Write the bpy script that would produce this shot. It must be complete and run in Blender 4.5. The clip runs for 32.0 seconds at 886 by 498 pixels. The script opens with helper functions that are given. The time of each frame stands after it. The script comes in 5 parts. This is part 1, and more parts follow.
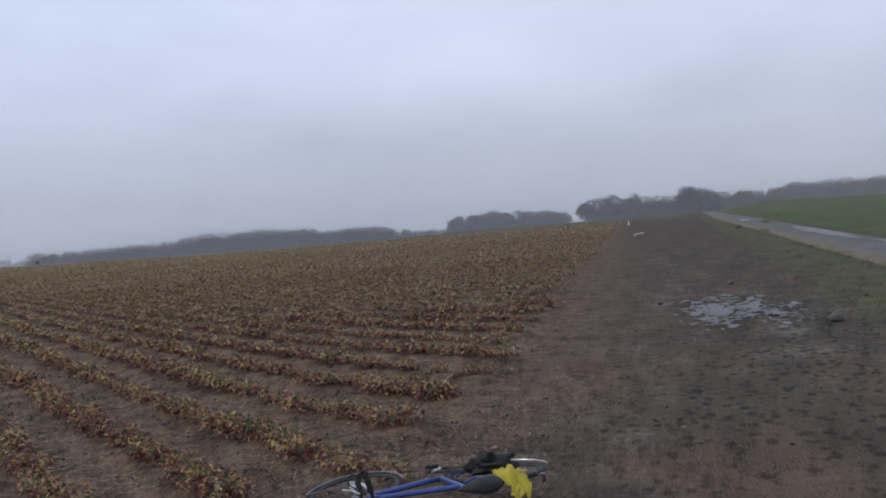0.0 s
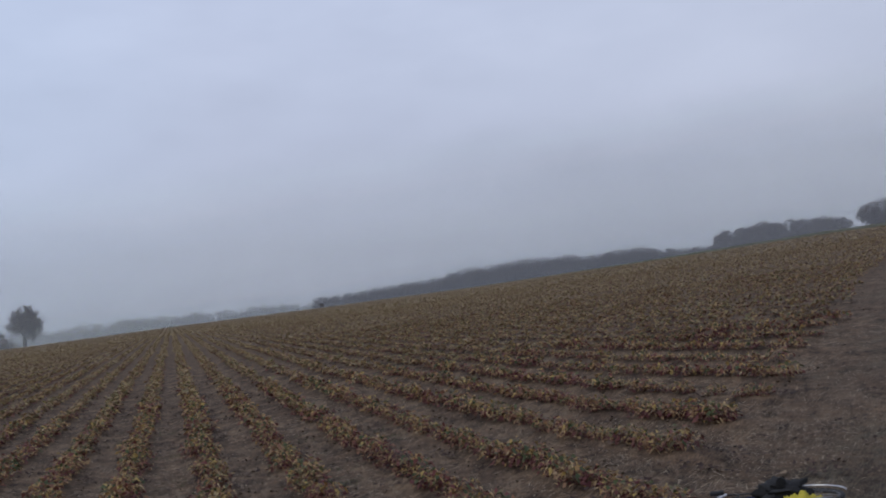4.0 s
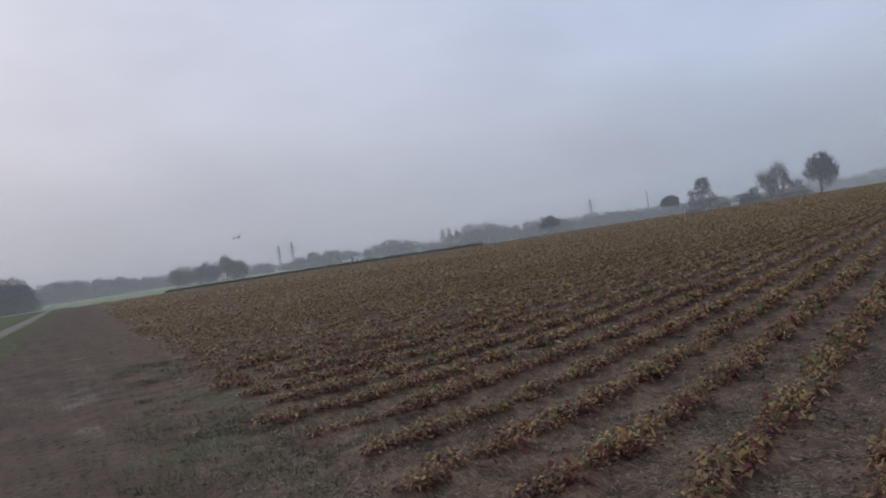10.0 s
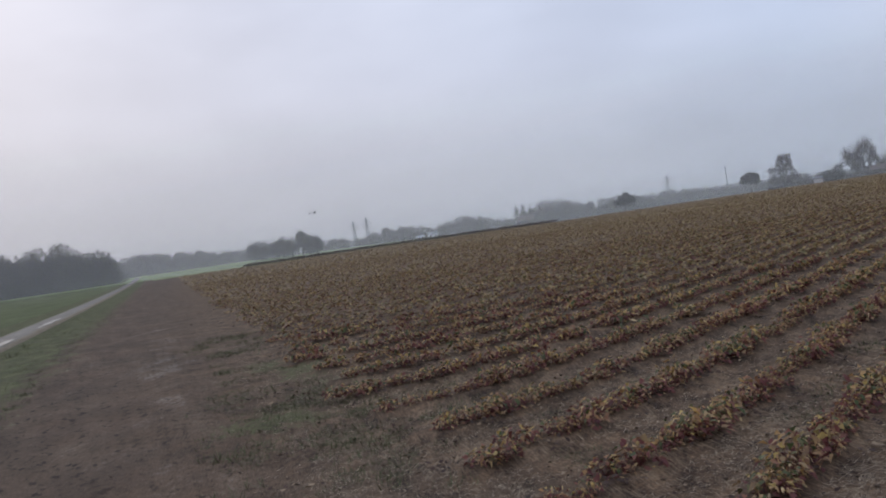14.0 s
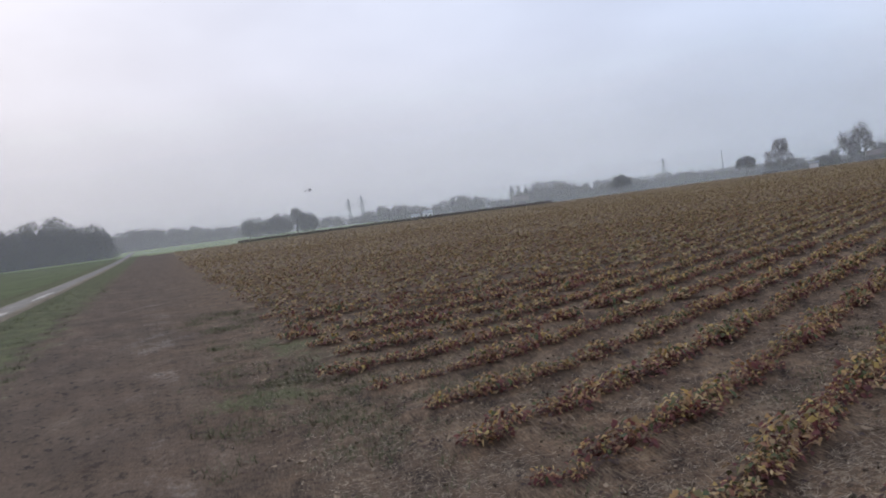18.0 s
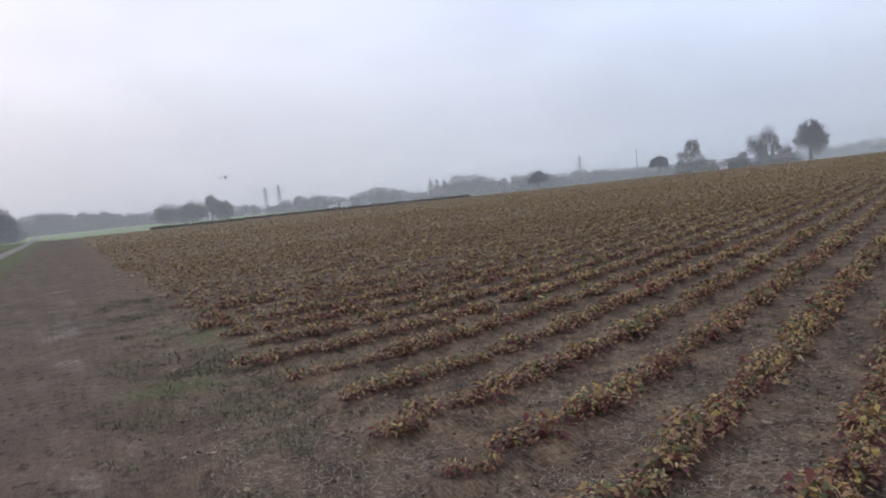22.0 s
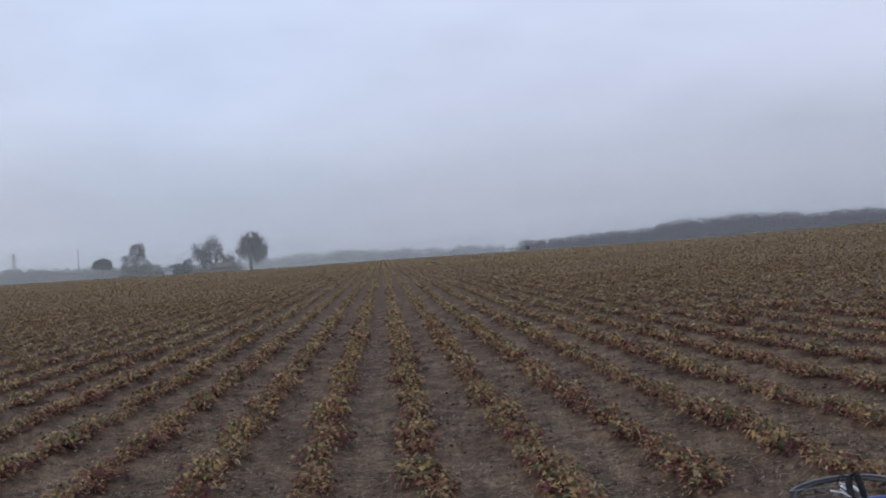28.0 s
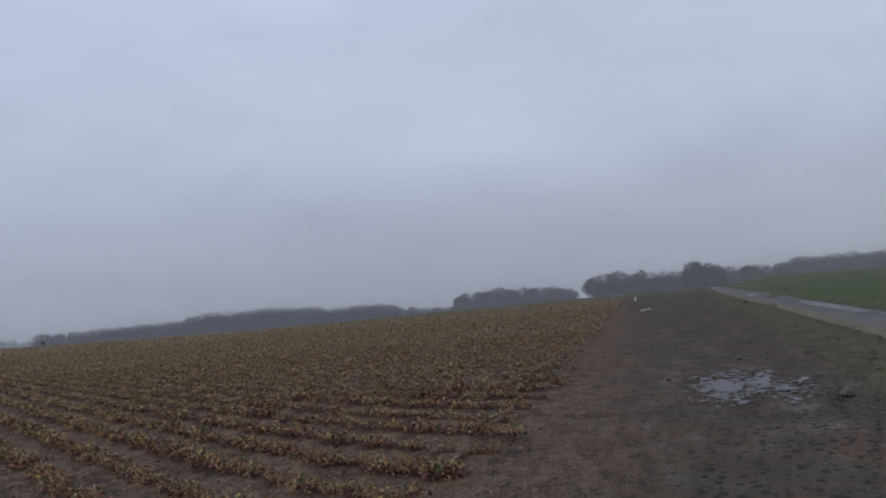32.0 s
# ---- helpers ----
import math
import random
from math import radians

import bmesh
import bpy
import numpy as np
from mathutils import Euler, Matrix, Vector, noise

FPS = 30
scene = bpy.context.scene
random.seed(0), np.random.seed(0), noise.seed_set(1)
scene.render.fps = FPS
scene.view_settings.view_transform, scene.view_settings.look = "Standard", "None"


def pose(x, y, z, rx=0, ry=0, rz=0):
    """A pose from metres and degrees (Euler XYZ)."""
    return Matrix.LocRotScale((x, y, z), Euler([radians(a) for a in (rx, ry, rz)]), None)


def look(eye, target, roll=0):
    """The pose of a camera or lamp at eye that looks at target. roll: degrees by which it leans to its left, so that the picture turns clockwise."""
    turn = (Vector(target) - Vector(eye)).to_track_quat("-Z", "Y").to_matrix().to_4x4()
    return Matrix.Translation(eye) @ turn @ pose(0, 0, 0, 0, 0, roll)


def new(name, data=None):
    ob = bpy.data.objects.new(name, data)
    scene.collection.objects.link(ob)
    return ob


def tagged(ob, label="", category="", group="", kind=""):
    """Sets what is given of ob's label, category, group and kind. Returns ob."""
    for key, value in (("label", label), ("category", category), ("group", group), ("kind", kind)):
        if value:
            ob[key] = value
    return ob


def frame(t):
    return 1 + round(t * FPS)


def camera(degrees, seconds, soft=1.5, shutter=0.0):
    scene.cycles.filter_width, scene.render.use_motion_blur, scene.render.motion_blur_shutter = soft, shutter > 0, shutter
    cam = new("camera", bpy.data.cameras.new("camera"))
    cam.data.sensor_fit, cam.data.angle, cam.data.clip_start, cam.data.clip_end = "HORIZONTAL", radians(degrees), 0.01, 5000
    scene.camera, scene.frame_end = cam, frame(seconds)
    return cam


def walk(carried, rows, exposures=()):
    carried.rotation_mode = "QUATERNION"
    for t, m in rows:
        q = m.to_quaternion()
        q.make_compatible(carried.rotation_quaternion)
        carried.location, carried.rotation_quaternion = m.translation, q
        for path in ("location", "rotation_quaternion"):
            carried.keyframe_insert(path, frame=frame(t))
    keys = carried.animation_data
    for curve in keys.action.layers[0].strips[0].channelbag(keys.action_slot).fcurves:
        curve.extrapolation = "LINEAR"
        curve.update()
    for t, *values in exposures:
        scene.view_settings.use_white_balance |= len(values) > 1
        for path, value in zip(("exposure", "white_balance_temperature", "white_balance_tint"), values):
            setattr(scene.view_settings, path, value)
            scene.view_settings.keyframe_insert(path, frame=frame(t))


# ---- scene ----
EYE = 1.65
cam = camera(50.0, 32.0, soft=1.9)
PATH = [
    (0, 0.79, -0.83, 3.42), (0.5, -0.58, 0.03, 3.20), (1, -0.86, 0.63, 3.00), (1.5, 0.38, 1.03, 3.09),
    (2, 3.79, 1.31, 3.97), (2.5, 6.92, 1.52, 4.71), (3, 9.52, 1.64, 5.05), (3.5, 13.07, 1.96, 6.55),
    (5.5, 26.30, 2.54, 7.24), (6, 30.25, 2.73, 7.47), (6.5, 36.36, 2.88, 7.46), (7, 42.97, 2.75, 7.81),
    (7.5, 49.86, 2.50, 7.74), (8, 55.18, 2.07, 8.20), (8.5, 57.98, 1.50, 8.72), (9, 60.71, 1.02, 9.44),
    (9.5, 61.86, 0.47, 9.14), (10, 62.47, -0.04, 9.32), (10.5, 62.84, -0.24, 9.66), (11, 64.07, -0.07, 9.96),
    (11.5, 65.06, 0.23, 9.51), (12, 65.65, 0.15, 9.45), (12.5, 65.47, -0.07, 9.30), (13, 65.79, -0.32, 9.39),
    (13.5, 66.32, -0.61, 9.26), (14, 66.95, -0.75, 8.91), (14.5, 67.41, -0.94, 8.91), (16.5, 67.73, -1.91, 7.83),
    (17, 67.44, -1.99, 7.97), (17.5, 67.02, -2.13, 8.03), (18, 66.65, -2.04, 8.08), (18.5, 66.40, -1.92, 7.90),
    (19, 65.71, -1.93, 8.31), (19.5, 65.22, -2.11, 8.16), (20, 64.74, -2.32, 7.59), (20.5, 64.16, -2.34, 7.39),
    (21, 62.34, -3.19, 6.85), (21.5, 61.67, -3.91, 6.50), (22, 61.69, -3.14, 6.62), (22.5, 61.18, -3.01, 6.39),
    (23, 60.45, -2.91, 6.52), (23.5, 59.63, -2.74, 6.57), (24, 58.12, -2.80, 6.31), (24.5, 56.36, -2.86, 6.48),
    (26.5, 45.56, -3.81, 4.32), (27, 40.73, -2.94, 3.99), (27.5, 34.44, -1.04, 3.60), (28, 29.04, 0.12, 3.95),
    (28.5, 22.73, 1.40, 4.36), (29, 15.15, 1.85, 5.49), (29.5, 10.66, 2.02, 4.39), (30, 7.12, 2.18, 4.02),
    (30.5, 4.82, 2.36, 4.46), (31, 3.11, 2.73, 4.16), (31.5, 1.83, 3.18, 3.66), (32, 1.16, 3.85, 3.86),
]
EXPOSURE = [
    (0, 0.38, 6480, 10), (1, 0.3, 6480, 10), (3, 0.14, 6430, 10), (6, -0.08, 6430, 10), (8, -0.12, 6500, 10), (10, 0.1, 6550, 10), (12, 0.19, 6570, 10), (14, 0.28, 6590, 10),
    (17, 0.46, 6640, 10), (20, 0.5, 6640, 10), (21, 0.51, 6640, 10), (22, 0.64, 6640, 10), (24, 0.65, 6640, 10), (27, 0.7, 6660, 10), (28, 0.34, 6480, 10), (29, 0.1, 6450, 10), (30, 0.03, 6440, 10), (32, -0.02, 6440, 10)]
walk(cam, [(t, pose(0, 0, EYE, 90 + p, r, y)) for t, y, p, r in PATH], EXPOSURE)

# ---- world and sun ----
SUN_AZ, SUN_EL = 100.0, 28.0


def heading(az, el=0.0):
    """Unit vector at an azimuth turned left from +y and an elevation, in degrees."""
    a, e = radians(az), radians(el)
    return Vector((-math.sin(a) * math.cos(e), math.cos(a) * math.cos(e), math.sin(e)))


def node(nt, kind, **given):
    nd = nt.nodes.new(kind)
    for k, v in given.items():
        nd.inputs[k.replace("_", " ")].default_value = v
    return nd


def ramp(nt, fac, stops, mode="LINEAR"):
    nd = nt.nodes.new("ShaderNodeValToRGB")
    nd.color_ramp.interpolation = mode
    el = nd.color_ramp.elements
    while len(el) < len(stops):
        el.new(0.5)
    for e, (p, c) in zip(el, stops):
        e.position, e.color = p, (*c, 1) if len(c) == 3 else c
    nt.links.new(fac, nd.inputs[0])
    return nd.outputs[0]


def mathn(nt, op, a, b=None, clamp=False):
    nd = nt.nodes.new("ShaderNodeMath")
    nd.operation, nd.use_clamp = op, clamp
    for i, v in enumerate((a, b)):
        if v is None:
            continue
        if isinstance(v, (int, float)):
            nd.inputs[i].default_value = v
        else:
            nt.links.new(v, nd.inputs[i])
    return nd.outputs[0]


def mix(nt, fac, a, b, blend="MIX"):
    nd = nt.nodes.new("ShaderNodeMix")
    nd.data_type, nd.blend_type = "RGBA", blend
    for i, v in ((0, fac), (6, a), (7, b)):
        if isinstance(v, (int, float)):
            nd.inputs[i].default_value = v
        elif isinstance(v, tuple):
            nd.inputs[i].default_value = (*v, 1)
        else:
            nt.links.new(v, nd.inputs[i])
    return nd.outputs[2]


def make_world():
    w = bpy.data.worlds.new("overcast_sky")
    scene.world = w
    w.use_nodes = True
    nt = w.node_tree
    nt.nodes.clear()
    out = nt.nodes.new("ShaderNodeOutputWorld")
    bg = nt.nodes.new("ShaderNodeBackground")
    tc = nt.nodes.new("ShaderNodeTexCoord")
    sky = nt.nodes.new("ShaderNodeTexSky")
    sky.sky_type, sky.sun_disc = "NISHITA", False
    sky.sun_elevation, sky.sun_rotation = radians(SUN_EL), radians(-SUN_AZ)
    sky.air_density, sky.dust_density = 1.5, 4.0
    sep = nt.nodes.new("ShaderNodeSeparateXYZ")
    nt.links.new(tc.outputs["Generated"], sep.inputs[0])
    # stratus: brighter overhead and towards the sun, greyer low down, with soft lumps
    grad = ramp(nt, mathn(nt, "MULTIPLY", sep.outputs[2], 1.0, True), [(0.0, (0.39, 0.422, 0.505)), (0.035, (0.42, 0.455, 0.548)), (0.085, (0.458, 0.498, 0.612)), (0.17, (0.495, 0.542, 0.682)), (0.4, (0.54, 0.60, 0.77)), (1.0, (0.54, 0.60, 0.77))])
    mp = nt.nodes.new("ShaderNodeMapping")
    mp.inputs["Scale"].default_value = (1.0, 1.0, 2.6)
    nt.links.new(tc.outputs["Generated"], mp.inputs[0])
    n1 = node(nt, "ShaderNodeTexNoise", Scale=3.2, Detail=4.0, Roughness=0.5)
    nt.links.new(mp.outputs[0], n1.inputs["Vector"])
    n2 = node(nt, "ShaderNodeTexNoise", Scale=9.0, Detail=3.0, Roughness=0.5)
    nt.links.new(mp.outputs[0], n2.inputs["Vector"])
    lump = ramp(nt, mathn(nt, "ADD", mathn(nt, "MULTIPLY", n1.outputs[0], 0.75), mathn(nt, "MULTIPLY", n2.outputs[0], 0.25)), [(0.34, (0.91, 0.91, 0.92)), (0.5, (0.99, 0.99, 0.995)), (0.66, (1.065, 1.06, 1.055))])
    dot = nt.nodes.new("ShaderNodeVectorMath")
    dot.operation = "DOT_PRODUCT"
    dot.inputs[1].default_value = heading(95, 2)
    nt.links.new(tc.outputs["Generated"], dot.inputs[0])
    glow = ramp(nt, mathn(nt, "ADD", mathn(nt, "MULTIPLY", dot.outputs["Value"], 0.5), 0.5), [(0.4, (1.0, 1.0, 1.0)), (0.7, (0.985, 1.0, 1.02)), (0.82, (0.94, 1.0, 1.045)), (0.92, (0.995, 1.0, 1.0)), (1.0, (1.045, 1.0, 0.965))])
    # a paler band low down on the side where the cloud thins
    lowside = mathn(nt, "MULTIPLY", ramp(nt, sep.outputs[2], [(0.0, (1, 1, 1)), (0.06, (0.75,) * 3), (0.2, (0, 0, 0))], "EASE"), ramp(nt, mathn(nt, "MULTIPLY", dot.outputs["Value"], 1.0, True), [(0.35, (0, 0, 0)), (0.85, (1, 1, 1))], "EASE"))
    pale = mathn(nt, "ADD", 1.0, mathn(nt, "MULTIPLY", lowside, 0.06))
    cloud = mix(nt, 1.0, mix(nt, 1.0, grad, lump, "MULTIPLY"), mix(nt, 1.0, glow, pale, "MULTIPLY"), "MULTIPLY")
    clear = mix(nt, 1.0, sky.outputs[0], (0.10, 0.10, 0.10), "MULTIPLY")
    nt.links.new(mix(nt, 0.95, clear, cloud), bg.inputs[0])
    nt.links.new(bg.outputs[0], out.inputs[0])


make_world()
sun = new("sun", bpy.data.lights.new("sun", "SUN"))
sun.data.energy, sun.data.angle, sun.data.color = 0.5, radians(25), (1.0, 0.95, 0.88)
sun.matrix_world = look((0, 0, 50), Vector((0, 0, 50)) - heading(SUN_AZ, SUN_EL))


# ---- materials ----
def material(name):
    m = bpy.data.materials.new(name)
    m.use_nodes = True
    nt = m.node_tree
    return m, nt, nt.nodes["Principled BSDF"]


def coords(nt, scale=1.0):
    tc = nt.nodes.new("ShaderNodeTexCoord")
    mp = nt.nodes.new("ShaderNodeMapping")
    mp.inputs["Scale"].default_value = (scale,) * 3
    nt.links.new(tc.outputs["Object"], mp.inputs[0])
    return mp.outputs[0]


def noisy(nt, vec, scale, detail=4.0, rough=0.55):
    nd = node(nt, "ShaderNodeTexNoise", Scale=scale, Detail=detail, Roughness=rough)
    nt.links.new(vec, nd.inputs["Vector"])
    return nd.outputs[0]


def bump(nt, bsdf, height, strength, dist):
    b = node(nt, "ShaderNodeBump", Strength=strength, Distance=dist)
    nt.links.new(height, b.inputs["Height"])
    nt.links.new(b.outputs[0], bsdf.inputs["Normal"])


def plain(name, dark, light, rough=0.6, scale=8.0, metal=0.0, relief=0.15, dist=0.005):
    """A material between two tones at two scales of variation, with a fine relief."""
    m, nt, b = material(name)
    v = coords(nt)
    f = mathn(nt, "ADD", mathn(nt, "MULTIPLY", noisy(nt, v, scale), 0.6), mathn(nt, "MULTIPLY", noisy(nt, v, scale * 7), 0.4))
    nt.links.new(ramp(nt, f, [(0.3, dark), (0.7, light)]), b.inputs["Base Color"])
    b.inputs["Metallic"].default_value = metal
    r = nt.nodes.new("ShaderNodeMapRange")
    r.inputs["To Min"].default_value, r.inputs["To Max"].default_value = max(0.05, rough - 0.1), min(1, rough + 0.1)
    nt.links.new(f, r.inputs[0])
    nt.links.new(r.outputs[0], b.inputs["Roughness"])
    if relief:
        bump(nt, b, noisy(nt, v, scale * 9), relief, dist)
    return m


def islands(name, stops, rough=0.6, translucent=0.0, gather=0.0):
    """Each leaf, twig or clump takes one of the tones."""
    m, nt, b = material(name)
    g = nt.nodes.new("ShaderNodeNewGeometry")
    v = g.outputs["Position"]
    f = mathn(nt, "ADD", mathn(nt, "MULTIPLY", g.outputs["Random Per Island"], 1 - gather * 0.4), mathn(nt, "MULTIPLY", gather * 0.2, 1.0))
    f = mathn(nt, "ADD", f, mathn(nt, "MULTIPLY", mathn(nt, "SUBTRACT", noisy(nt, v, 1.1, 3.0), 0.5), 0.5 + gather * 1.6), True)
    c = ramp(nt, f, stops)
    c = mix(nt, mathn(nt, "MULTIPLY", noisy(nt, v, 40.0), 0.25), c, (0.07, 0.04, 0.02))
    nt.links.new(c, b.inputs["Base Color"])
    b.inputs["Roughness"].default_value = rough
    b.inputs["Specular IOR Level"].default_value = 0.25
    if translucent:
        tl = nt.nodes.new("ShaderNodeBsdfTranslucent")
        nt.links.new(c, tl.inputs[0])
        mx = node(nt, "ShaderNodeMixShader", Fac=translucent)
        nt.links.new(b.outputs[0], mx.inputs[1])
        nt.links.new(tl.outputs[0], mx.inputs[2])
        nt.links.new(mx.outputs[0], nt.nodes["Material Output"].inputs[0])
    return m


def ground_material():
    m, nt, b = material("ground_soil_and_grass")

    def value(name):
        a = nt.nodes.new("ShaderNodeAttribute")
        a.attribute_name = name
        return a.outputs["Fac"]

    join = nt.nodes.new("ShaderNodeCombineXYZ")
    nt.links.new(value("across"), join.inputs[0])
    nt.links.new(value("along"), join.inputs[1])
    v = join.outputs[0]
    big, mid, fine, grit = noisy(nt, v, 0.25, 4.0), noisy(nt, v, 1.7, 5.0), noisy(nt, v, 14.0, 5.0, 0.65), noisy(nt, v, 60.0, 3.0, 0.7)
    both = mathn(nt, "ADD", mathn(nt, "MULTIPLY", mid, 0.5), mathn(nt, "MULTIPLY", fine, 0.5))
    soil = ramp(nt, both, [(0.3, (0.053, 0.032, 0.020)), (0.5, (0.106, 0.068, 0.042)), (0.72, (0.168, 0.117, 0.073))])
    # chopped straw lying between the rows, in three ways across one another
    fibre = None
    for turn in (0.4, 1.5, 2.5):
        mp = nt.nodes.new("ShaderNodeMapping")
        mp.inputs["Rotation"].default_value = (0, 0, turn)
        mp.inputs["Scale"].default_value = (9.0, 75.0, 10.0)
        nt.links.new(v, mp.inputs[0])
        one = ramp(nt, noisy(nt, mp.outputs[0], 1.0, 2.0, 0.6), [(0.56, (0, 0, 0)), (0.66, (1, 1, 1))])
        fibre = one if fibre is None else mathn(nt, "MAXIMUM", fibre, one)
    patch = ramp(nt, mathn(nt, "ADD", mathn(nt, "MULTIPLY", mid, 0.6), mathn(nt, "MULTIPLY", fine, 0.4)), [(0.36, (0.12,) * 3), (0.6, (1, 1, 1))])
    fibre = mathn(nt, "MULTIPLY", fibre, patch)
    rot = ramp(nt, noisy(nt, v, 3.6, 7.0, 0.78), [(0.40, (0.30, 0.28, 0.29)), (0.48, (0.76, 0.74, 0.74)), (0.54, (1.1, 1.09, 1.08)), (0.63, (1.6, 1.58, 1.5))])
    soil = mix(nt, 1.0, soil, rot, "MULTIPLY")
    speck = ramp(nt, grit, [(0.42, (0.55,) * 3), (0.5, (1, 1, 1)), (0.62, (1.3,) * 3)])
    soil = mix(nt, 0.8, soil, speck, "MULTIPLY")
    soil = mix(nt, mathn(nt, "MULTIPLY", fibre, 0.5), soil, (0.30, 0.225, 0.145))
    # trodden mud: damp and dry patches, dark heel marks and hoof-sized dents, bits of straw
    mud = ramp(nt, both, [(0.32, (0.044, 0.0305, 0.021)), (0.5, (0.081, 0.0585, 0.0415)), (0.7, (0.126, 0.094, 0.067))])
    mud = mix(nt, 0.6, mud, speck, "MULTIPLY")
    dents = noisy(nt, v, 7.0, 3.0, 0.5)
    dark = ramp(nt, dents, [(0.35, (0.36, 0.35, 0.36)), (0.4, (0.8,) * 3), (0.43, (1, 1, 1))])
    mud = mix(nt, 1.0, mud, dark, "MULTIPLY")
    # soft dark heel prints, thick in some places and absent in others
    warp = nt.nodes.new("ShaderNodeVectorMath")
    nt.links.new(v, warp.inputs[0])
    shift = node(nt, "ShaderNodeTexNoise", Scale=9.0, Detail=2.0)
    nt.links.new(v, shift.inputs["Vector"])
    nudge = nt.nodes.new("ShaderNodeVectorMath")
    nudge.operation, nudge.inputs[3].default_value = "SCALE", 0.06
    nt.links.new(shift.outputs["Color"], nudge.inputs[0])
    nt.links.new(nudge.outputs[0], warp.inputs[1])
    cells = node(nt, "ShaderNodeTexVoronoi", Scale=6.2)
    nt.links.new(warp.outputs[0], cells.inputs["Vector"])
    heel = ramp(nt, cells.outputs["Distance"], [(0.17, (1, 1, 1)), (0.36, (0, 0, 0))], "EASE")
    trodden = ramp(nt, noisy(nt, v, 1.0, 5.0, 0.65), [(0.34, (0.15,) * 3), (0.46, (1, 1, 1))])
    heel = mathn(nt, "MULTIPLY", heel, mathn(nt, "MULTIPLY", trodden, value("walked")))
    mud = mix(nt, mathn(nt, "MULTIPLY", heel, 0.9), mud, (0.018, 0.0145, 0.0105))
    mud = mix(nt, mathn(nt, "MULTIPLY", fibre, 0.3), mud, (0.17, 0.125, 0.09))
    lawn = ramp(nt, both, [(0.34, (0.026, 0.034, 0.013)), (0.5, (0.060, 0.070, 0.027)), (0.66, (0.118, 0.120, 0.052))])
    dead = ramp(nt, noisy(nt, v, 1.1, 6.0, 0.75), [(0.40, (0, 0, 0)), (0.56, (1, 1, 1))])
    lawn = mix(nt, mathn(nt, "MULTIPLY", dead, mathn(nt, "ADD", 0.15, mathn(nt, "MULTIPLY", value("walked"), 0.57))), lawn, (0.085, 0.068, 0.042))
    far = ramp(nt, mathn(nt, "ADD", mathn(nt, "MULTIPLY", big, 0.5), mathn(nt, "MULTIPLY", both, 0.5)), [(0.3, (0.12, 0.155, 0.055)), (0.7, (0.21, 0.26, 0.11))])

    def zone(name, ragged=1.1, soft=0.08):
        return ramp(nt, mathn(nt, "ADD", value(name), mathn(nt, "MULTIPLY", mathn(nt, "SUBTRACT", both, 0.5), ragged)), [(0.5 - soft, (0, 0, 0)), (0.5 + soft, (1, 1, 1))])

    damp = ramp(nt, noisy(nt, v, 0.8, 6.0, 0.7), [(0.4, (0.8, 0.8, 0.82)), (0.52, (1, 1, 1)), (0.64, (1.18, 1.16, 1.13))])
    mud = mix(nt, 1.0, mud, damp, "MULTIPLY")
    clay = ramp(nt, noisy(nt, v, 0.55, 4.0, 0.6), [(0.44, (1.03, 0.99, 0.96)), (0.56, (0.84, 0.97, 0.93))])
    clay = mix(nt, value("walked"), (1.06, 0.985, 0.95), clay)
    mud = mix(nt, 1.0, mud, clay, "MULTIPLY")
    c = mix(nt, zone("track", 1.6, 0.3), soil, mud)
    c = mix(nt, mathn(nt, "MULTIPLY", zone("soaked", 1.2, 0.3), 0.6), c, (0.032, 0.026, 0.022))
    c = mix(nt, zone("grass", 2.2, 0.12), c, lawn)
    young = ramp(nt, mathn(nt, "ADD", mathn(nt, "MULTIPLY", big, 0.35), mathn(nt, "MULTIPLY", both, 0.65)), [(0.34, (0.040, 0.052, 0.020)), (0.5, (0.066, 0.084, 0.031)), (0.68, (0.105, 0.122, 0.05))])
    c = mix(nt, zone("pasture"), c, young)
    c = mix(nt, zone("meadow"), c, far)
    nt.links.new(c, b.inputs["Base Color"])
    wet = zone("wet", 2.4, 0.25)
    nt.links.new(mathn(nt, "ADD", 0.14, mathn(nt, "MULTIPLY", wet, 0.14)), b.inputs["Specular IOR Level"])
    nt.links.new(mathn(nt, "SUBTRACT", 0.94, mathn(nt, "MULTIPLY", wet, 0.5)), b.inputs["Roughness"])
    h = mathn(nt, "ADD", mathn(nt, "ADD", mathn(nt, "MULTIPLY", fine, 0.6), mathn(nt, "MULTIPLY", grit, 0.25)), mathn(nt, "SUBTRACT", mathn(nt, "MULTIPLY", dents, 0.5), mathn(nt, "MULTIPLY", heel, 0.25)))
    bump(nt, b, h, 0.7, 0.028)
    return m


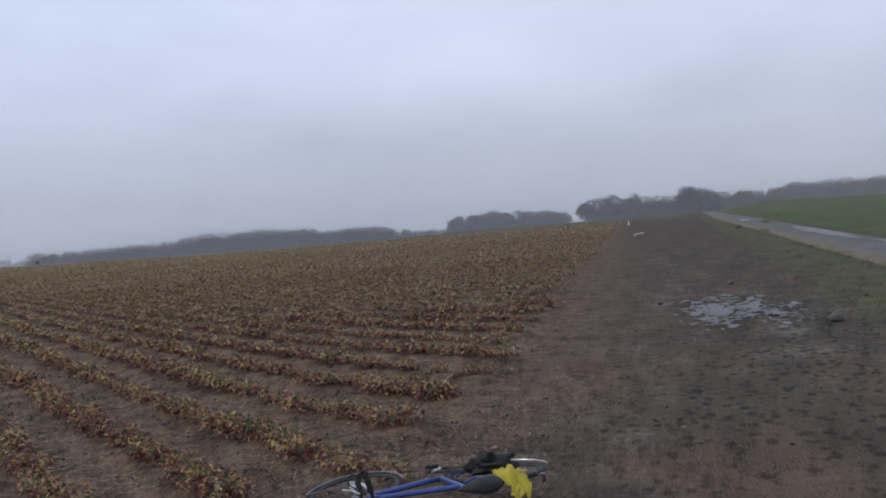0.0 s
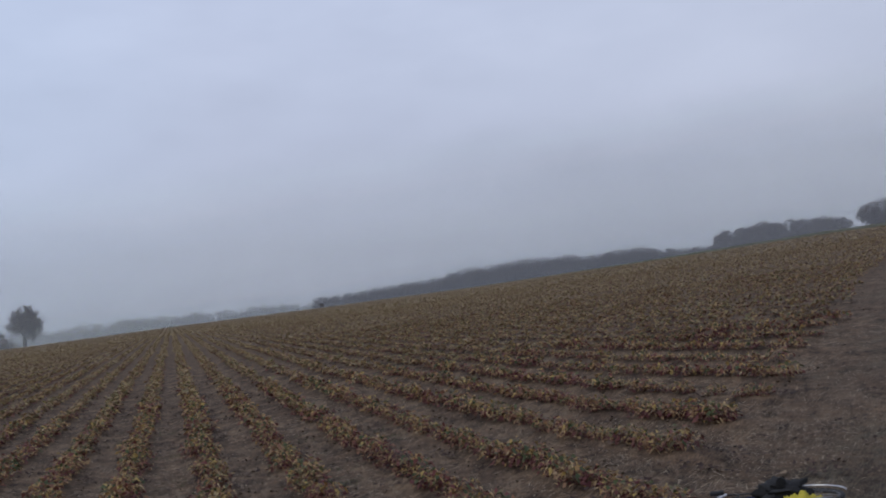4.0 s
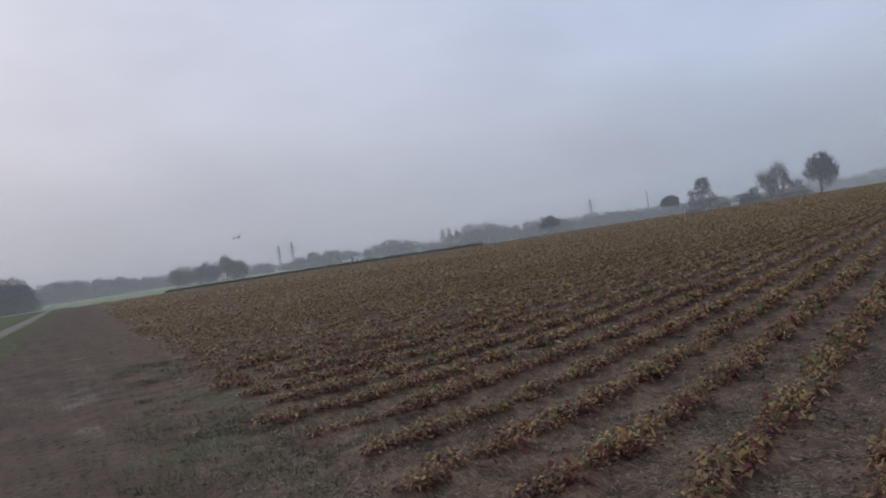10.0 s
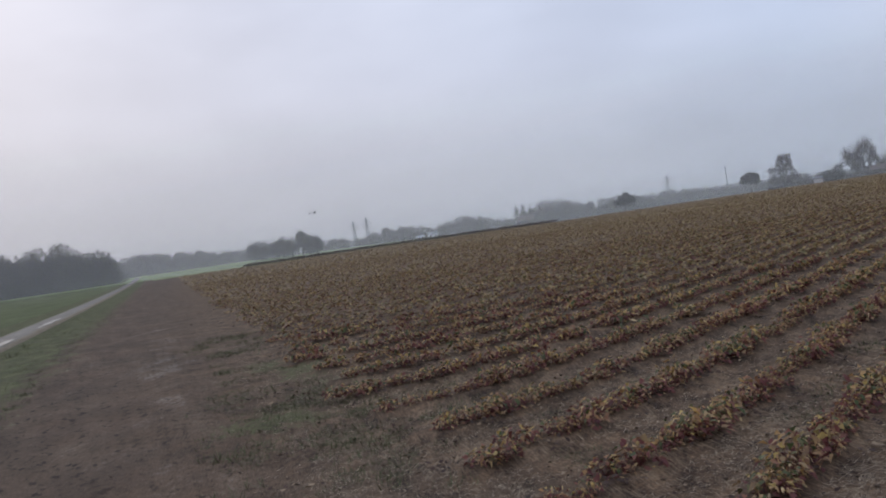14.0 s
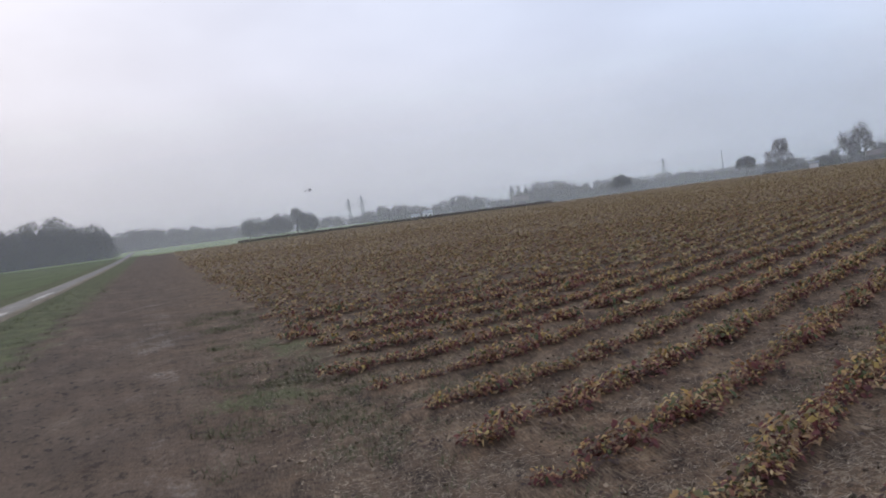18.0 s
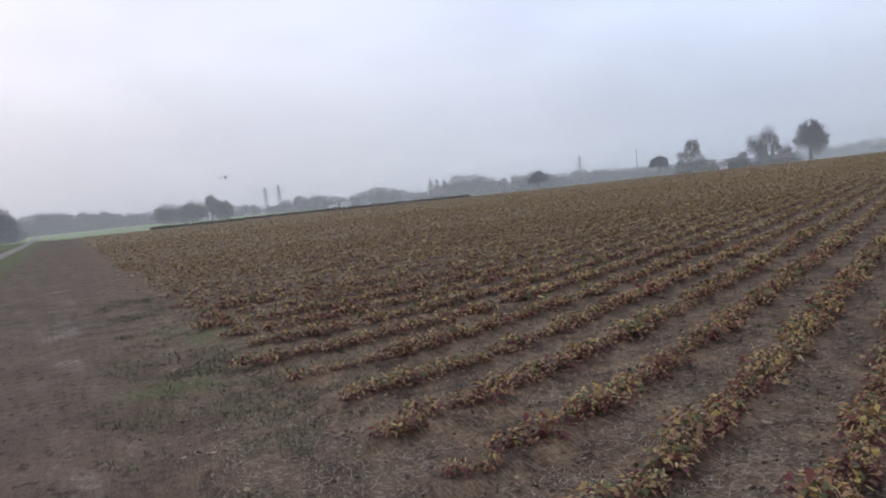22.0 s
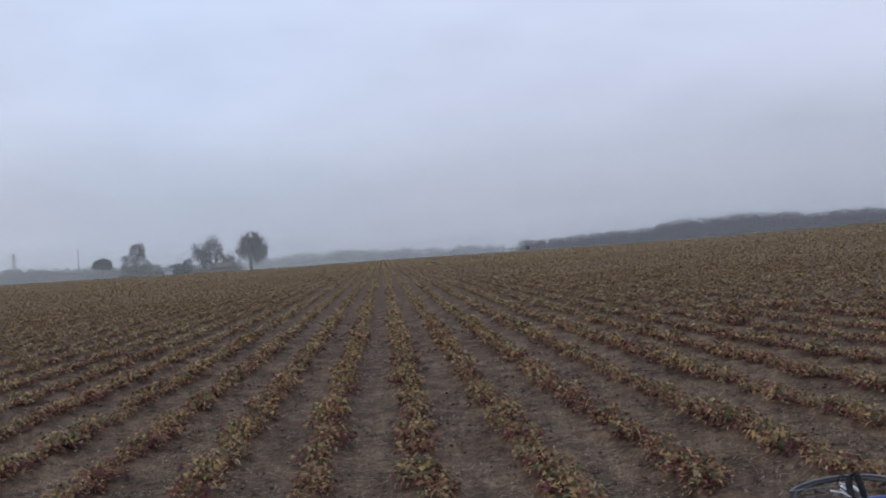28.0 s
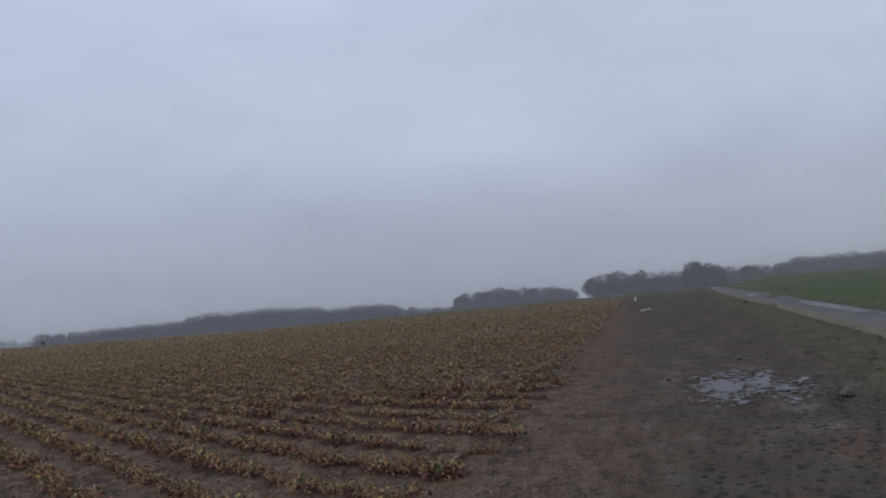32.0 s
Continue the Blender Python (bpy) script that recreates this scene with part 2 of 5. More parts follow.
def haze_material():
    """Sheet standing in for mist and haze: mostly clear, a pale scatter that thins with height."""
    m, nt, b = material("thin_haze_sheet")
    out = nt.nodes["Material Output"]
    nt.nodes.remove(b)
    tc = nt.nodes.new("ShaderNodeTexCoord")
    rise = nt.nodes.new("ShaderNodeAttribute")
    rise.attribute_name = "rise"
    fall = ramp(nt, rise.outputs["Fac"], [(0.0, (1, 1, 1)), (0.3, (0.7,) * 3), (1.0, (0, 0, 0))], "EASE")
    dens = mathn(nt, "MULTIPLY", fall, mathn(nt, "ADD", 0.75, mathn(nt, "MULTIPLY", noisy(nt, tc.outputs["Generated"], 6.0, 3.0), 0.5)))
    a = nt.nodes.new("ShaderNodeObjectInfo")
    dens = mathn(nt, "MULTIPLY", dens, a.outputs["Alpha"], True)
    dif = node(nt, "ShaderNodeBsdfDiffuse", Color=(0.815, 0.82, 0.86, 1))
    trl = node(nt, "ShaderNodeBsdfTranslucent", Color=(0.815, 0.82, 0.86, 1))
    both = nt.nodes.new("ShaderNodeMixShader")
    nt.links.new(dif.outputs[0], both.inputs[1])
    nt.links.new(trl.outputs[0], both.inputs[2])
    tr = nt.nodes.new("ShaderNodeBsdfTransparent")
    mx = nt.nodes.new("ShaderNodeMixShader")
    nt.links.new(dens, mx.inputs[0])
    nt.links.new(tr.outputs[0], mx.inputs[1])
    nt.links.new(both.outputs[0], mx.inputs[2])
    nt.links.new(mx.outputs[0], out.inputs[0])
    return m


def water_material():
    m, nt, b = material("muddy_water")
    v = coords(nt)
    nt.links.new(ramp(nt, noisy(nt, v, 3.0), [(0.35, (0.05, 0.042, 0.037)), (0.65, (0.09, 0.08, 0.072))]), b.inputs["Base Color"])
    b.inputs["Roughness"].default_value = 0.36
    b.inputs["IOR"].default_value = 1.33
    b.inputs["Specular IOR Level"].default_value = 0.25
    bump(nt, b, noisy(nt, v, 14.0, 4.0), 0.3, 0.02)
    return m


def lane_material():
    """Wet worn concrete with mud washed over its edges."""
    m, nt, b = material("wet_concrete")
    v = coords(nt)
    worn = ramp(nt, noisy(nt, v, 1.2, 6.0, 0.65), [(0.32, (0.062, 0.057, 0.052)), (0.5, (0.098, 0.09, 0.081)), (0.7, (0.15, 0.138, 0.12))])
    silt = ramp(nt, noisy(nt, v, 2.0, 6.0, 0.7), [(0.32, (0.085, 0.066, 0.044)), (0.6, (0.185, 0.155, 0.108))])
    off = nt.nodes.new("ShaderNodeAttribute")
    off.attribute_name = "edge"
    silted = ramp(nt, mathn(nt, "ADD", off.outputs["Fac"], mathn(nt, "MULTIPLY", mathn(nt, "SUBTRACT", noisy(nt, v, 0.9, 5.0, 0.6), 0.5), 1.3)), [(0.4, (0, 0, 0)), (0.62, (1, 1, 1))])
    nt.links.new(mix(nt, silted, worn, silt), b.inputs["Base Color"])
    nt.links.new(mathn(nt, "ADD", 0.72, mathn(nt, "MULTIPLY", silted, 0.2)), b.inputs["Roughness"])
    b.inputs["Specular IOR Level"].default_value = 0.16
    bump(nt, b, noisy(nt, v, 9.0, 6.0, 0.7), 0.4, 0.015)
    return m


M_GROUND = ground_material()
M_LEAF = islands("dying_crop_leaves", [(0.0, (0.11, 0.03, 0.033)), (0.18, (0.20, 0.06, 0.05)), (0.3, (0.30, 0.145, 0.08)), (0.38, (0.44, 0.27, 0.105)), (0.44, (0.18, 0.105, 0.062)), (0.52, (0.55, 0.39, 0.115)), (0.59, (0.25, 0.185, 0.085)), (0.67, (0.10, 0.125, 0.046)), (0.82, (0.06, 0.085, 0.036)), (0.92, (0.17, 0.16, 0.07)), (1.0, (0.36, 0.25, 0.13))], 0.55, 0.3, 0.5)
M_DRY = islands("curled_straw_leaves", [(0.0, (0.27, 0.165, 0.09)), (0.35, (0.45, 0.28, 0.135)), (0.6, (0.55, 0.40, 0.2)), (0.8, (0.51, 0.31, 0.09)), (1.0, (0.63, 0.5, 0.3))], 0.6, 0.3, 0.3)
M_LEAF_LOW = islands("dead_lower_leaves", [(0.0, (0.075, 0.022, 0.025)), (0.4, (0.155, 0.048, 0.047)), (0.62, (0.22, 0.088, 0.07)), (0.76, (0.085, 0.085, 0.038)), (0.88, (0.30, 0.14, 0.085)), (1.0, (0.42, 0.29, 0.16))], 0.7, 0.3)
M_FALLEN = islands("fallen_dead_leaves", [(0.0, (0.026, 0.015, 0.013)), (0.6, (0.05, 0.028, 0.023)), (0.85, (0.085, 0.05, 0.036)), (1.0, (0.30, 0.22, 0.14))], 0.8)
M_LEAF_MID = islands("wilted_crop_leaves", [(0.0, (0.13, 0.068, 0.048)), (0.25, (0.23, 0.13, 0.077)), (0.45, (0.37, 0.235, 0.105)), (0.6, (0.46, 0.33, 0.14)), (0.72, (0.25, 0.21, 0.09)), (0.85, (0.16, 0.155, 0.068)), (1.0, (0.45, 0.35, 0.2))], 0.6, 0.3, 0.2)
M_LEAF_FAR = islands("dying_crop_rows", [(0.0, (0.22, 0.148, 0.088)), (0.35, (0.315, 0.217, 0.115)), (0.6, (0.295, 0.226, 0.108)), (0.85, (0.38, 0.288, 0.143)), (1.0, (0.43, 0.335, 0.19))], 0.7, 0.3)
M_TWIG = islands("bare_winter_twigs", [(0.0, (0.06, 0.05, 0.045)), (0.5, (0.095, 0.08, 0.068)), (1.0, (0.15, 0.125, 0.10))], 0.85)
M_NEEDLE = islands("dark_conifer_foliage", [(0.0, (0.032, 0.036, 0.026)), (0.5, (0.048, 0.052, 0.036)), (1.0, (0.07, 0.07, 0.045))], 0.8)
M_BARK = plain("tree_bark", (0.05, 0.042, 0.035), (0.13, 0.11, 0.09), 0.9, 4.0)
M_HAZE = haze_material()
M_WATER = water_material()
M_CONCRETE = lane_material()
M_CONCRETE.node_tree.nodes["Principled BSDF"].inputs["Specular IOR Level"].default_value = 0.2


# ---- mesh tools ----
def mesh_from(name, verts, faces, mats, smooth=False, slot=None):
    """One mesh from arrays of corners and of equal-sided faces."""
    me = bpy.data.meshes.new(name)
    verts, faces = np.asarray(verts, np.float32), np.asarray(faces, np.int32)
    n, k = faces.shape
    me.vertices.add(len(verts))
    me.vertices.foreach_set("co", verts.ravel())
    me.loops.add(n * k)
    me.loops.foreach_set("vertex_index", faces.ravel())
    me.polygons.add(n)
    me.polygons.foreach_set("loop_start", np.arange(0, n * k, k, dtype=np.int32))
    if smooth:
        me.polygons.foreach_set("use_smooth", np.ones(n, bool))
    if slot is not None:
        me.polygons.foreach_set("material_index", np.asarray(slot, np.int32))
    me.update(calc_edges=True)
    for m in mats if isinstance(mats, (list, tuple)) else [mats]:
        me.materials.append(m)
    return me


def part(name, bm, mat, parent, label="", smooth=True):
    me = bpy.data.meshes.new(name)
    bm.normal_update()
    bm.to_mesh(me)
    bm.free()
    me.materials.append(mat)
    if smooth:
        for p in me.polygons:
            p.use_smooth = True
        me.set_sharp_from_angle(angle=radians(40))
    ob = new(name, me)
    ob.parent = parent
    return tagged(ob, label)


def scatter(verts, faces, places):
    """Copies of one small form at places (x, y, z, turn, size, height), as arrays."""
    p = np.asarray(places, float)
    c, s = np.cos(p[:, 3])[:, None], np.sin(p[:, 3])[:, None]
    x = (verts[None, :, 0] * c - verts[None, :, 1] * s) * p[:, 4:5] + p[:, 0:1]
    y = (verts[None, :, 0] * s + verts[None, :, 1] * c) * p[:, 4:5] + p[:, 1:2]
    z = verts[None, :, 2] * p[:, 5:6] + p[:, 2:3]
    v = np.stack([x, y, z], 2).reshape(-1, 3)
    f = (faces[None] + (np.arange(len(p)) * len(verts))[:, None, None]).reshape(-1, faces.shape[1])
    return v, f


def joined(chunks):
    vs, fs, n = [], [], 0
    for v, f in chunks:
        vs.append(v)
        fs.append(f + n)
        n += len(v)
    return np.concatenate(vs), np.concatenate(fs)


# ---- the lie of the land ----
AZ_KEYS = [-180, -90, -40, -26, -18, -15.3, -13, -5, 5, 15, 24, 33, 40, 50, 60, 70, 78, 86, 95, 120, 180]
EL_CREST = [0.2, 0.6, 0.9, 0.85, 0.88, 0.45, 0.40, 0.28, -0.05, -0.30, -0.36, -0.33, -0.36, -0.27, -0.20, -0.05, 0.02, 0.16, 0.25, 0.3, 0.2]
EL_BEYOND = [0.2, 0.6, 0.9, 0.85, 0.88, 0.45, 0.40, 0.24, -0.10, -0.25, -0.30, -0.28, -0.33, -0.29, -0.18, 0.15, 0.36, 0.44, 0.44, 0.3, 0.2]


def land(x, y):
    """Height of the ground."""
    x, y = np.asarray(x, float), np.asarray(y, float)
    rho, az = np.hypot(x, y) + 1e-9, np.degrees(np.arctan2(-x, y))
    e1, e2 = np.interp(az, AZ_KEYS, EL_CREST), np.interp(az, AZ_KEYS, EL_BEYOND)
    near = (EYE + 300 * np.tan(np.radians(e1))) * (np.minimum(rho, 300) / 300) ** 1.5
    e = np.where(rho < 450, e1 + (e2 - e1) * np.clip((rho - 300) / 150, 0, 1), e2 - 0.3 * np.clip((rho - 450) / 1000, 0, 1))
    return np.where(rho < 300, near, EYE + rho * np.tan(np.radians(e)))


# the crop rows run away from the track and fan out a little as they go
ROW_AZ, FAN, ROW_GAP, ROW_FIRST = 32.68, 1.99, 0.467, 0.35


def row_coords(x, y):
    """Which row a point lies on (a fraction between rows), and how far along it."""
    r = np.hypot(x, y)
    near = EYE / math.tan(1.3 / FAN)
    reach = np.where(r < near, r / near / math.tan(1.3), 1 / np.tan(np.minimum(FAN * np.arctan2(EYE, r), 1.3)))
    turn = FAN * (np.arctan2(-x, y) - radians(ROW_AZ))
    return (reach * np.sin(turn) - ROW_FIRST) / ROW_GAP, reach * np.cos(turn)


def row_point(i, s):
    """The place on row i at s along it: the inverse of row_coords."""
    q = ROW_FIRST + ROW_GAP * i
    r = EYE / np.tan(np.arctan2(1, np.hypot(q, s)) / FAN)
    a = radians(ROW_AZ) + np.arctan2(q, s) / FAN
    return -np.sin(a) * r, np.cos(a) * r


def lie(x, y):
    """Even ground coordinates, in metres, that run across and along the rows."""
    i, s = row_coords(x, y)
    return (i * ROW_GAP + ROW_FIRST) * EYE, s * EYE


def field_end(x, y):
    """How far out the crop reaches: to the crest, or to the grass strip below the copses."""
    az = np.degrees(np.arctan2(-np.asarray(x, float), np.asarray(y, float)))
    return np.interp(az, [-20, -11, 2, 14, 20, 68, 76, 90], [215, 222, 232, 270, 300, 300, 292, 262])


def row_gap(x, y):
    """Distance to the middle of the nearest crop row, in metres."""
    i, _ = row_coords(x, y)
    return np.abs(i - np.round(i)) * ROW_GAP * EYE


def field_depth(x, y):
    """How far inside the crop field a point lies (negative: outside)."""
    a = (0.45 + (y - 11.9) * 0.178 - x) / 1.015
    b = (y - 2.5 + (x + 6) * 0.123) / 1.007
    c = ((y - 3.3) * 2.1 - (x + 2.6) * 3.3) / 3.91
    return np.minimum(np.minimum(a, b), np.minimum(c, field_end(x, y) - np.hypot(x, y)))


# the lane: two straight legs joined by a bend behind the camera
D_R, D_L = np.array([0.235, 0.972]), np.array([-0.9946, 0.1036])
MID_R, MID_L = 6.6, 6.5


def lane_side(x, y):
    """Distance from the middle of the concrete lane, negative on the side of the field."""
    return np.maximum(x * D_R[1] - y * D_R[0] - MID_R, -(y * -D_L[0] + x * D_L[1]) - MID_L)


def build_ground():
    az = np.radians(np.concatenate([np.arange(-48, 116, 0.3), np.arange(116, 312, 2.0)]))
    rho = np.concatenate([[0.0, 0.6, 1.2, 1.8], 2.3 * 1.032 ** np.arange(241)])
    a, r = np.meshgrid(az, rho, indexing="ij")
    x, y = -np.sin(a) * r, np.cos(a) * r
    z = land(x, y)
    dep = field_depth(x, y)
    near = np.clip(1 - r / 60, 0, 1)
    gap = row_gap(x, y)
    z = z + np.where(dep > -0.1, 0.06 * np.exp(-(gap / 0.17) ** 2) * near, 0)
    u, w = lie(x, y)
    wob = np.array([noise.noise((px * 0.9, py * 0.9, 0.3)) if pr < 60 else 0 for px, py, pr in zip(u.ravel(), w.ravel(), r.ravel())]).reshape(x.shape)
    lump = np.array([noise.noise((px * 4.1, py * 4.1, 5.3)) if pr < 30 else 0 for px, py, pr in zip(u.ravel(), w.ravel(), r.ravel())]).reshape(x.shape)
    side = lane_side(x, y)
    rut = np.exp(-((side + 5.3 + 0.3 * wob) / 0.2) ** 2) + np.exp(-((side + 7.1 + 0.3 * wob) / 0.22) ** 2)
    z = z + (0.008 * wob + 0.008 * lump) * np.clip(1 - r / 32, 0, 1) - 0.035 * rut * near * (dep < -0.3)
    n, k = a.shape
    i, j = np.meshgrid(np.arange(n), np.arange(k - 1), indexing="ij")
    i2 = (i + 1) % n
    faces = np.stack([i * k + j, i * k + j + 1, i2 * k + j + 1, i2 * k + j], 2).reshape(-1, 4)[:, ::-1]
    me = mesh_from("ground", np.stack([x, y, z], 2).reshape(-1, 3), faces, M_GROUND, True)
    side = side + 0.3 * wob + 0.15 * lump
    # dirt track between the crop and the verge; grass along and beyond the lane
    track = np.clip(0.5 - (dep + 1.3) * 0.2 + 0.25 * wob, 0, 1)
    grass = np.clip(0.5 + (side + 3.75) * 0.36, 0, 1)
    scrap = (np.exp(-((x + 14.5) / 3.2) ** 2 - ((y - 3.2) / 0.7) ** 2) + np.exp(-((x + 10) / 1.6) ** 2 - ((y - 2.0) / 0.8) ** 2)) * 0.55
    grass = np.maximum(grass, np.clip(scrap + 0.15 * lump + 0.1 * wob, 0, 0.62))
    meadow = np.clip((r - field_end(x, y) + 3) / 8, 0, 1) * np.where((side < -6) | (r > 296), 1.0, 0.0)
    grass = np.maximum(grass, np.where((u < 0) & (r < 420), meadow, 0))
    meadow = np.where((u < 0) & (r < 420), 0, meadow)
    pool = np.exp(-((x + 17.5) / 3.0) ** 2 - ((y - 1.7) / 0.7) ** 2) + np.exp(-((x - 5.0 - 0.22 * (y - 16)) / 1.1) ** 2 - ((y - 15) / 5) ** 2)
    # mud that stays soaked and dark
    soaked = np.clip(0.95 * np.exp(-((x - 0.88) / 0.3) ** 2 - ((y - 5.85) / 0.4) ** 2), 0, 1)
    film = np.where(x > 0, np.exp(-((side + 7.1) / 0.45) ** 2), 0.8 * np.exp(-((side + 6.35) / 0.35) ** 2)) * (r < 36) * (y > 0.3)
    wet = np.clip(track * (0.05 + 0.25 * wob + 0.25 * pool + 0.27 * film), 0, 1) * (grass < 0.5)
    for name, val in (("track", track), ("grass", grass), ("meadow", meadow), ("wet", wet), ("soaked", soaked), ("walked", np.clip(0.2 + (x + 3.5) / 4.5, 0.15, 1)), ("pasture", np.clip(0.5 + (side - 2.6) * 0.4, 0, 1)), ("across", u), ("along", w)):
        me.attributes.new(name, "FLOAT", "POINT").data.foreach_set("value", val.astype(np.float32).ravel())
    tagged(new("ground", me), "brown crop soil, muddy dirt track and green grass", "ground", kind="structure")


build_ground()


# ---- concrete lane ----
def build_lane():
    right = np.array([D_R[1], -D_R[0]]) * MID_R
    left = np.array([-D_L[1], D_L[0]]) * (MID_L - 0.35)
    pts = [D_L * t + left for t in (420, 300, 200, 140, 100, 75, 55, 40, 30, 22, 15, 8, 2)]
    pts += [np.array(p) for p in ((2.6, -6.5), (4.6, -5.4), (5.9, -3.9), (6.4, -2.4))]
    pts += [D_R * t + right for t in (1, 5, 9, 14, 20, 28, 36, 46, 60, 80, 110, 150, 210, 300, 420)]
    pts = np.array(pts)
    d = np.gradient(pts, axis=0)
    d /= np.linalg.norm(d, axis=1)[:, None]
    nrm = np.stack([d[:, 1], -d[:, 0]], 1)
    cols = [(-1.72, -0.08), (-1.65, 0.02), (-0.9, 0.035), (0, 0.045), (0.9, 0.035), (1.65, 0.02), (1.72, -0.08)]
    v = []
    for n, (p, q) in enumerate(zip(pts, nrm)):
        for o, h in cols:
            c = p + q * o * (0.6 if n < 12 else 0.8 if n < 16 else 1.0)
            v.append((c[0], c[1], float(land(*c)) + h))
    k = len(cols)
    f = [(i * k + j, (i + 1) * k + j, (i + 1) * k + j + 1, i * k + j + 1) for i in range(len(pts) - 1) for j in range(k - 1)]
    me = mesh_from("road", v, np.array(f)[:, ::-1], M_CONCRETE)
    edge = np.tile([1.0, 1.0, 0.5, 0.15, 0.2, 0.55, 1.0], len(pts))
    me.attributes.new("edge", "FLOAT", "POINT").data.foreach_set("value", edge.astype(np.float32))
    tagged(new("road", me), "narrow wet concrete farm lane with puddles", "lane", kind="structure")


build_lane()


# ---- pale see-through rings standing in for mist over the valley ----
def build_haze_ring(radius, height, low, density):
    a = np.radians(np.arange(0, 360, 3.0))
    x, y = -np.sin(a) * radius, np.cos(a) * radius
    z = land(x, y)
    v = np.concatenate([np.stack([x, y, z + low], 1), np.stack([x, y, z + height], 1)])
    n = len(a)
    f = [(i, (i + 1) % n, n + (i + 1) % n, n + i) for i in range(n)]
    me = mesh_from("mist_bank", v, np.array(f), M_HAZE)
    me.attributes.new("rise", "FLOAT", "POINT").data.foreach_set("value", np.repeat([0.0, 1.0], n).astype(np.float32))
    ob = tagged(new("mist_bank", me), "thin grey see-through sheet standing in for mist over the far land", "mist", kind="structure")
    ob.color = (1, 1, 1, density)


# each added ring pales what lies behind it, as distance haze would
build_haze_ring(150, 40, -1, 0.035)
build_haze_ring(235, 45, -1, 0.04)
build_haze_ring(308, 60, -2, 0.25)
build_haze_ring(375, 16, -2, 0.08)
build_haze_ring(440, 80, -3, 0.10)
build_haze_ring(500, 16, -3, 0.14)
build_haze_ring(600, 110, -4, 0.04)
build_haze_ring(770, 130, -6, 0.30)


# ---- trees ----
def tube_arrays(path, radii, sides=5):
    """A tapered tube along a list of points."""
    v, f = [], []
    up = Vector((0.31, 0.2, 0.93))
    for i, (p, r) in enumerate(zip(path, radii)):
        d = (path[min(i + 1, len(path) - 1)] - path[max(i - 1, 0)]).normalized()
        s = d.cross(up)
        s = s.normalized() if s.length > 0.05 else Vector((1, 0, 0))
        t = d.cross(s)
        for k in range(sides):
            a = 2 * math.pi * k / sides
            v.append(p + (s * math.cos(a) + t * math.sin(a)) * r)
    for i in range(len(path) - 1):
        for k in range(sides):
            f.append((i * sides + k, i * sides + (k + 1) % sides, (i + 1) * sides + (k + 1) % sides, (i + 1) * sides + k))
    return np.array([tuple(q) for q in v]), np.array(f)


def limbs(rng, height, spread, bole, limb_count, fork=True):
    """Trunk and limbs as tubes, with the points on which twigs sit."""
    chunks, tips = [], []
    r0 = height * 0.034
    lean = Vector((rng.uniform(-0.04, 0.04), rng.uniform(-0.04, 0.04), 0))
    trunk = [Vector((0, 0, -0.3)) + (lean * h + Vector((0, 0, h))) * height for h in (0, 0.04, bole, (bole + 0.8) / 2, 0.85)]
    chunks.append(tube_arrays(trunk, [r0 * 1.5, r0 * 1.05, r0 * 0.85, r0 * 0.5, r0 * 0.1], 7))
    for i in range(limb_count):
        h = bole + (0.78 - bole) * (i / max(1, limb_count - 1)) ** 0.9
        a = i * 2.4 + rng.uniform(-0.4, 0.4)
        out = spread * (1.0 - 0.55 * max(0, (h - bole) / (0.9 - bole))) * rng.uniform(0.7, 1.0)
        base = Vector((0, 0, h * height)) + lean * h * height
        end = base + Vector((math.cos(a) * out, math.sin(a) * out, height * rng.uniform(0.12, 0.26)))
        bow = base.lerp(end, 0.5) + Vector((0, 0, height * 0.03))
        chunks.append(tube_arrays([base, bow, end], [r0 * 0.42, r0 * 0.26, r0 * 0.06], 5))
        tips += [bow, end]
        if fork:
            for _ in range(3):
                q = base.lerp(end, rng.uniform(0.35, 0.9))
                e = q + Vector((rng.uniform(-1, 1) * spread * 0.4, rng.uniform(-1, 1) * spread * 0.4, height * rng.uniform(0.05, 0.2)))
                chunks.append(tube_arrays([q, e], [r0 * 0.16, r0 * 0.03], 4))
                tips.append(e)
    return joined(chunks), tips


def twig_cloud(rng, n, centre, radius, size, thin, lobes, flat=0.0):
    """Many slim slivers, filling a crown of several lobes with an uneven outline."""
    share = np.array([o[3] * o[5] for o in lobes])
    c = rng.choice(len(lobes), n, p=share / share.sum())
    lob = np.array(lobes)[c]
    d = rng.normal(size=(n, 3))
    d /= np.linalg.norm(d, axis=1)[:, None]
    rr = rng.uniform(0.15, 1.0, n) ** 0.5 * rng.uniform(0.85, 1.08, n)
    p = lob[:, :3] + d * lob[:, 3:6] * rr[:, None]
    w = d * 0.6 + rng.normal(size=(n, 3)) * 0.6 + np.array([0, 0, 0.5 - flat])
    w /= np.linalg.norm(w, axis=1)[:, None]
    s = np.cross(w, rng.normal(size=(n, 3)))
    s /= np.linalg.norm(s, axis=1)[:, None] + 1e-9
    ln = size * rng.uniform(0.6, 1.4, n)[:, None]
    th = ln * thin
    v = np.stack([p - s * th, p + w * ln * 0.5 - s * th * 0.9, p + w * ln, p + w * ln * 0.45 + s * th], 1).reshape(-1, 3)
    return v, np.arange(4 * n).reshape(n, 4)


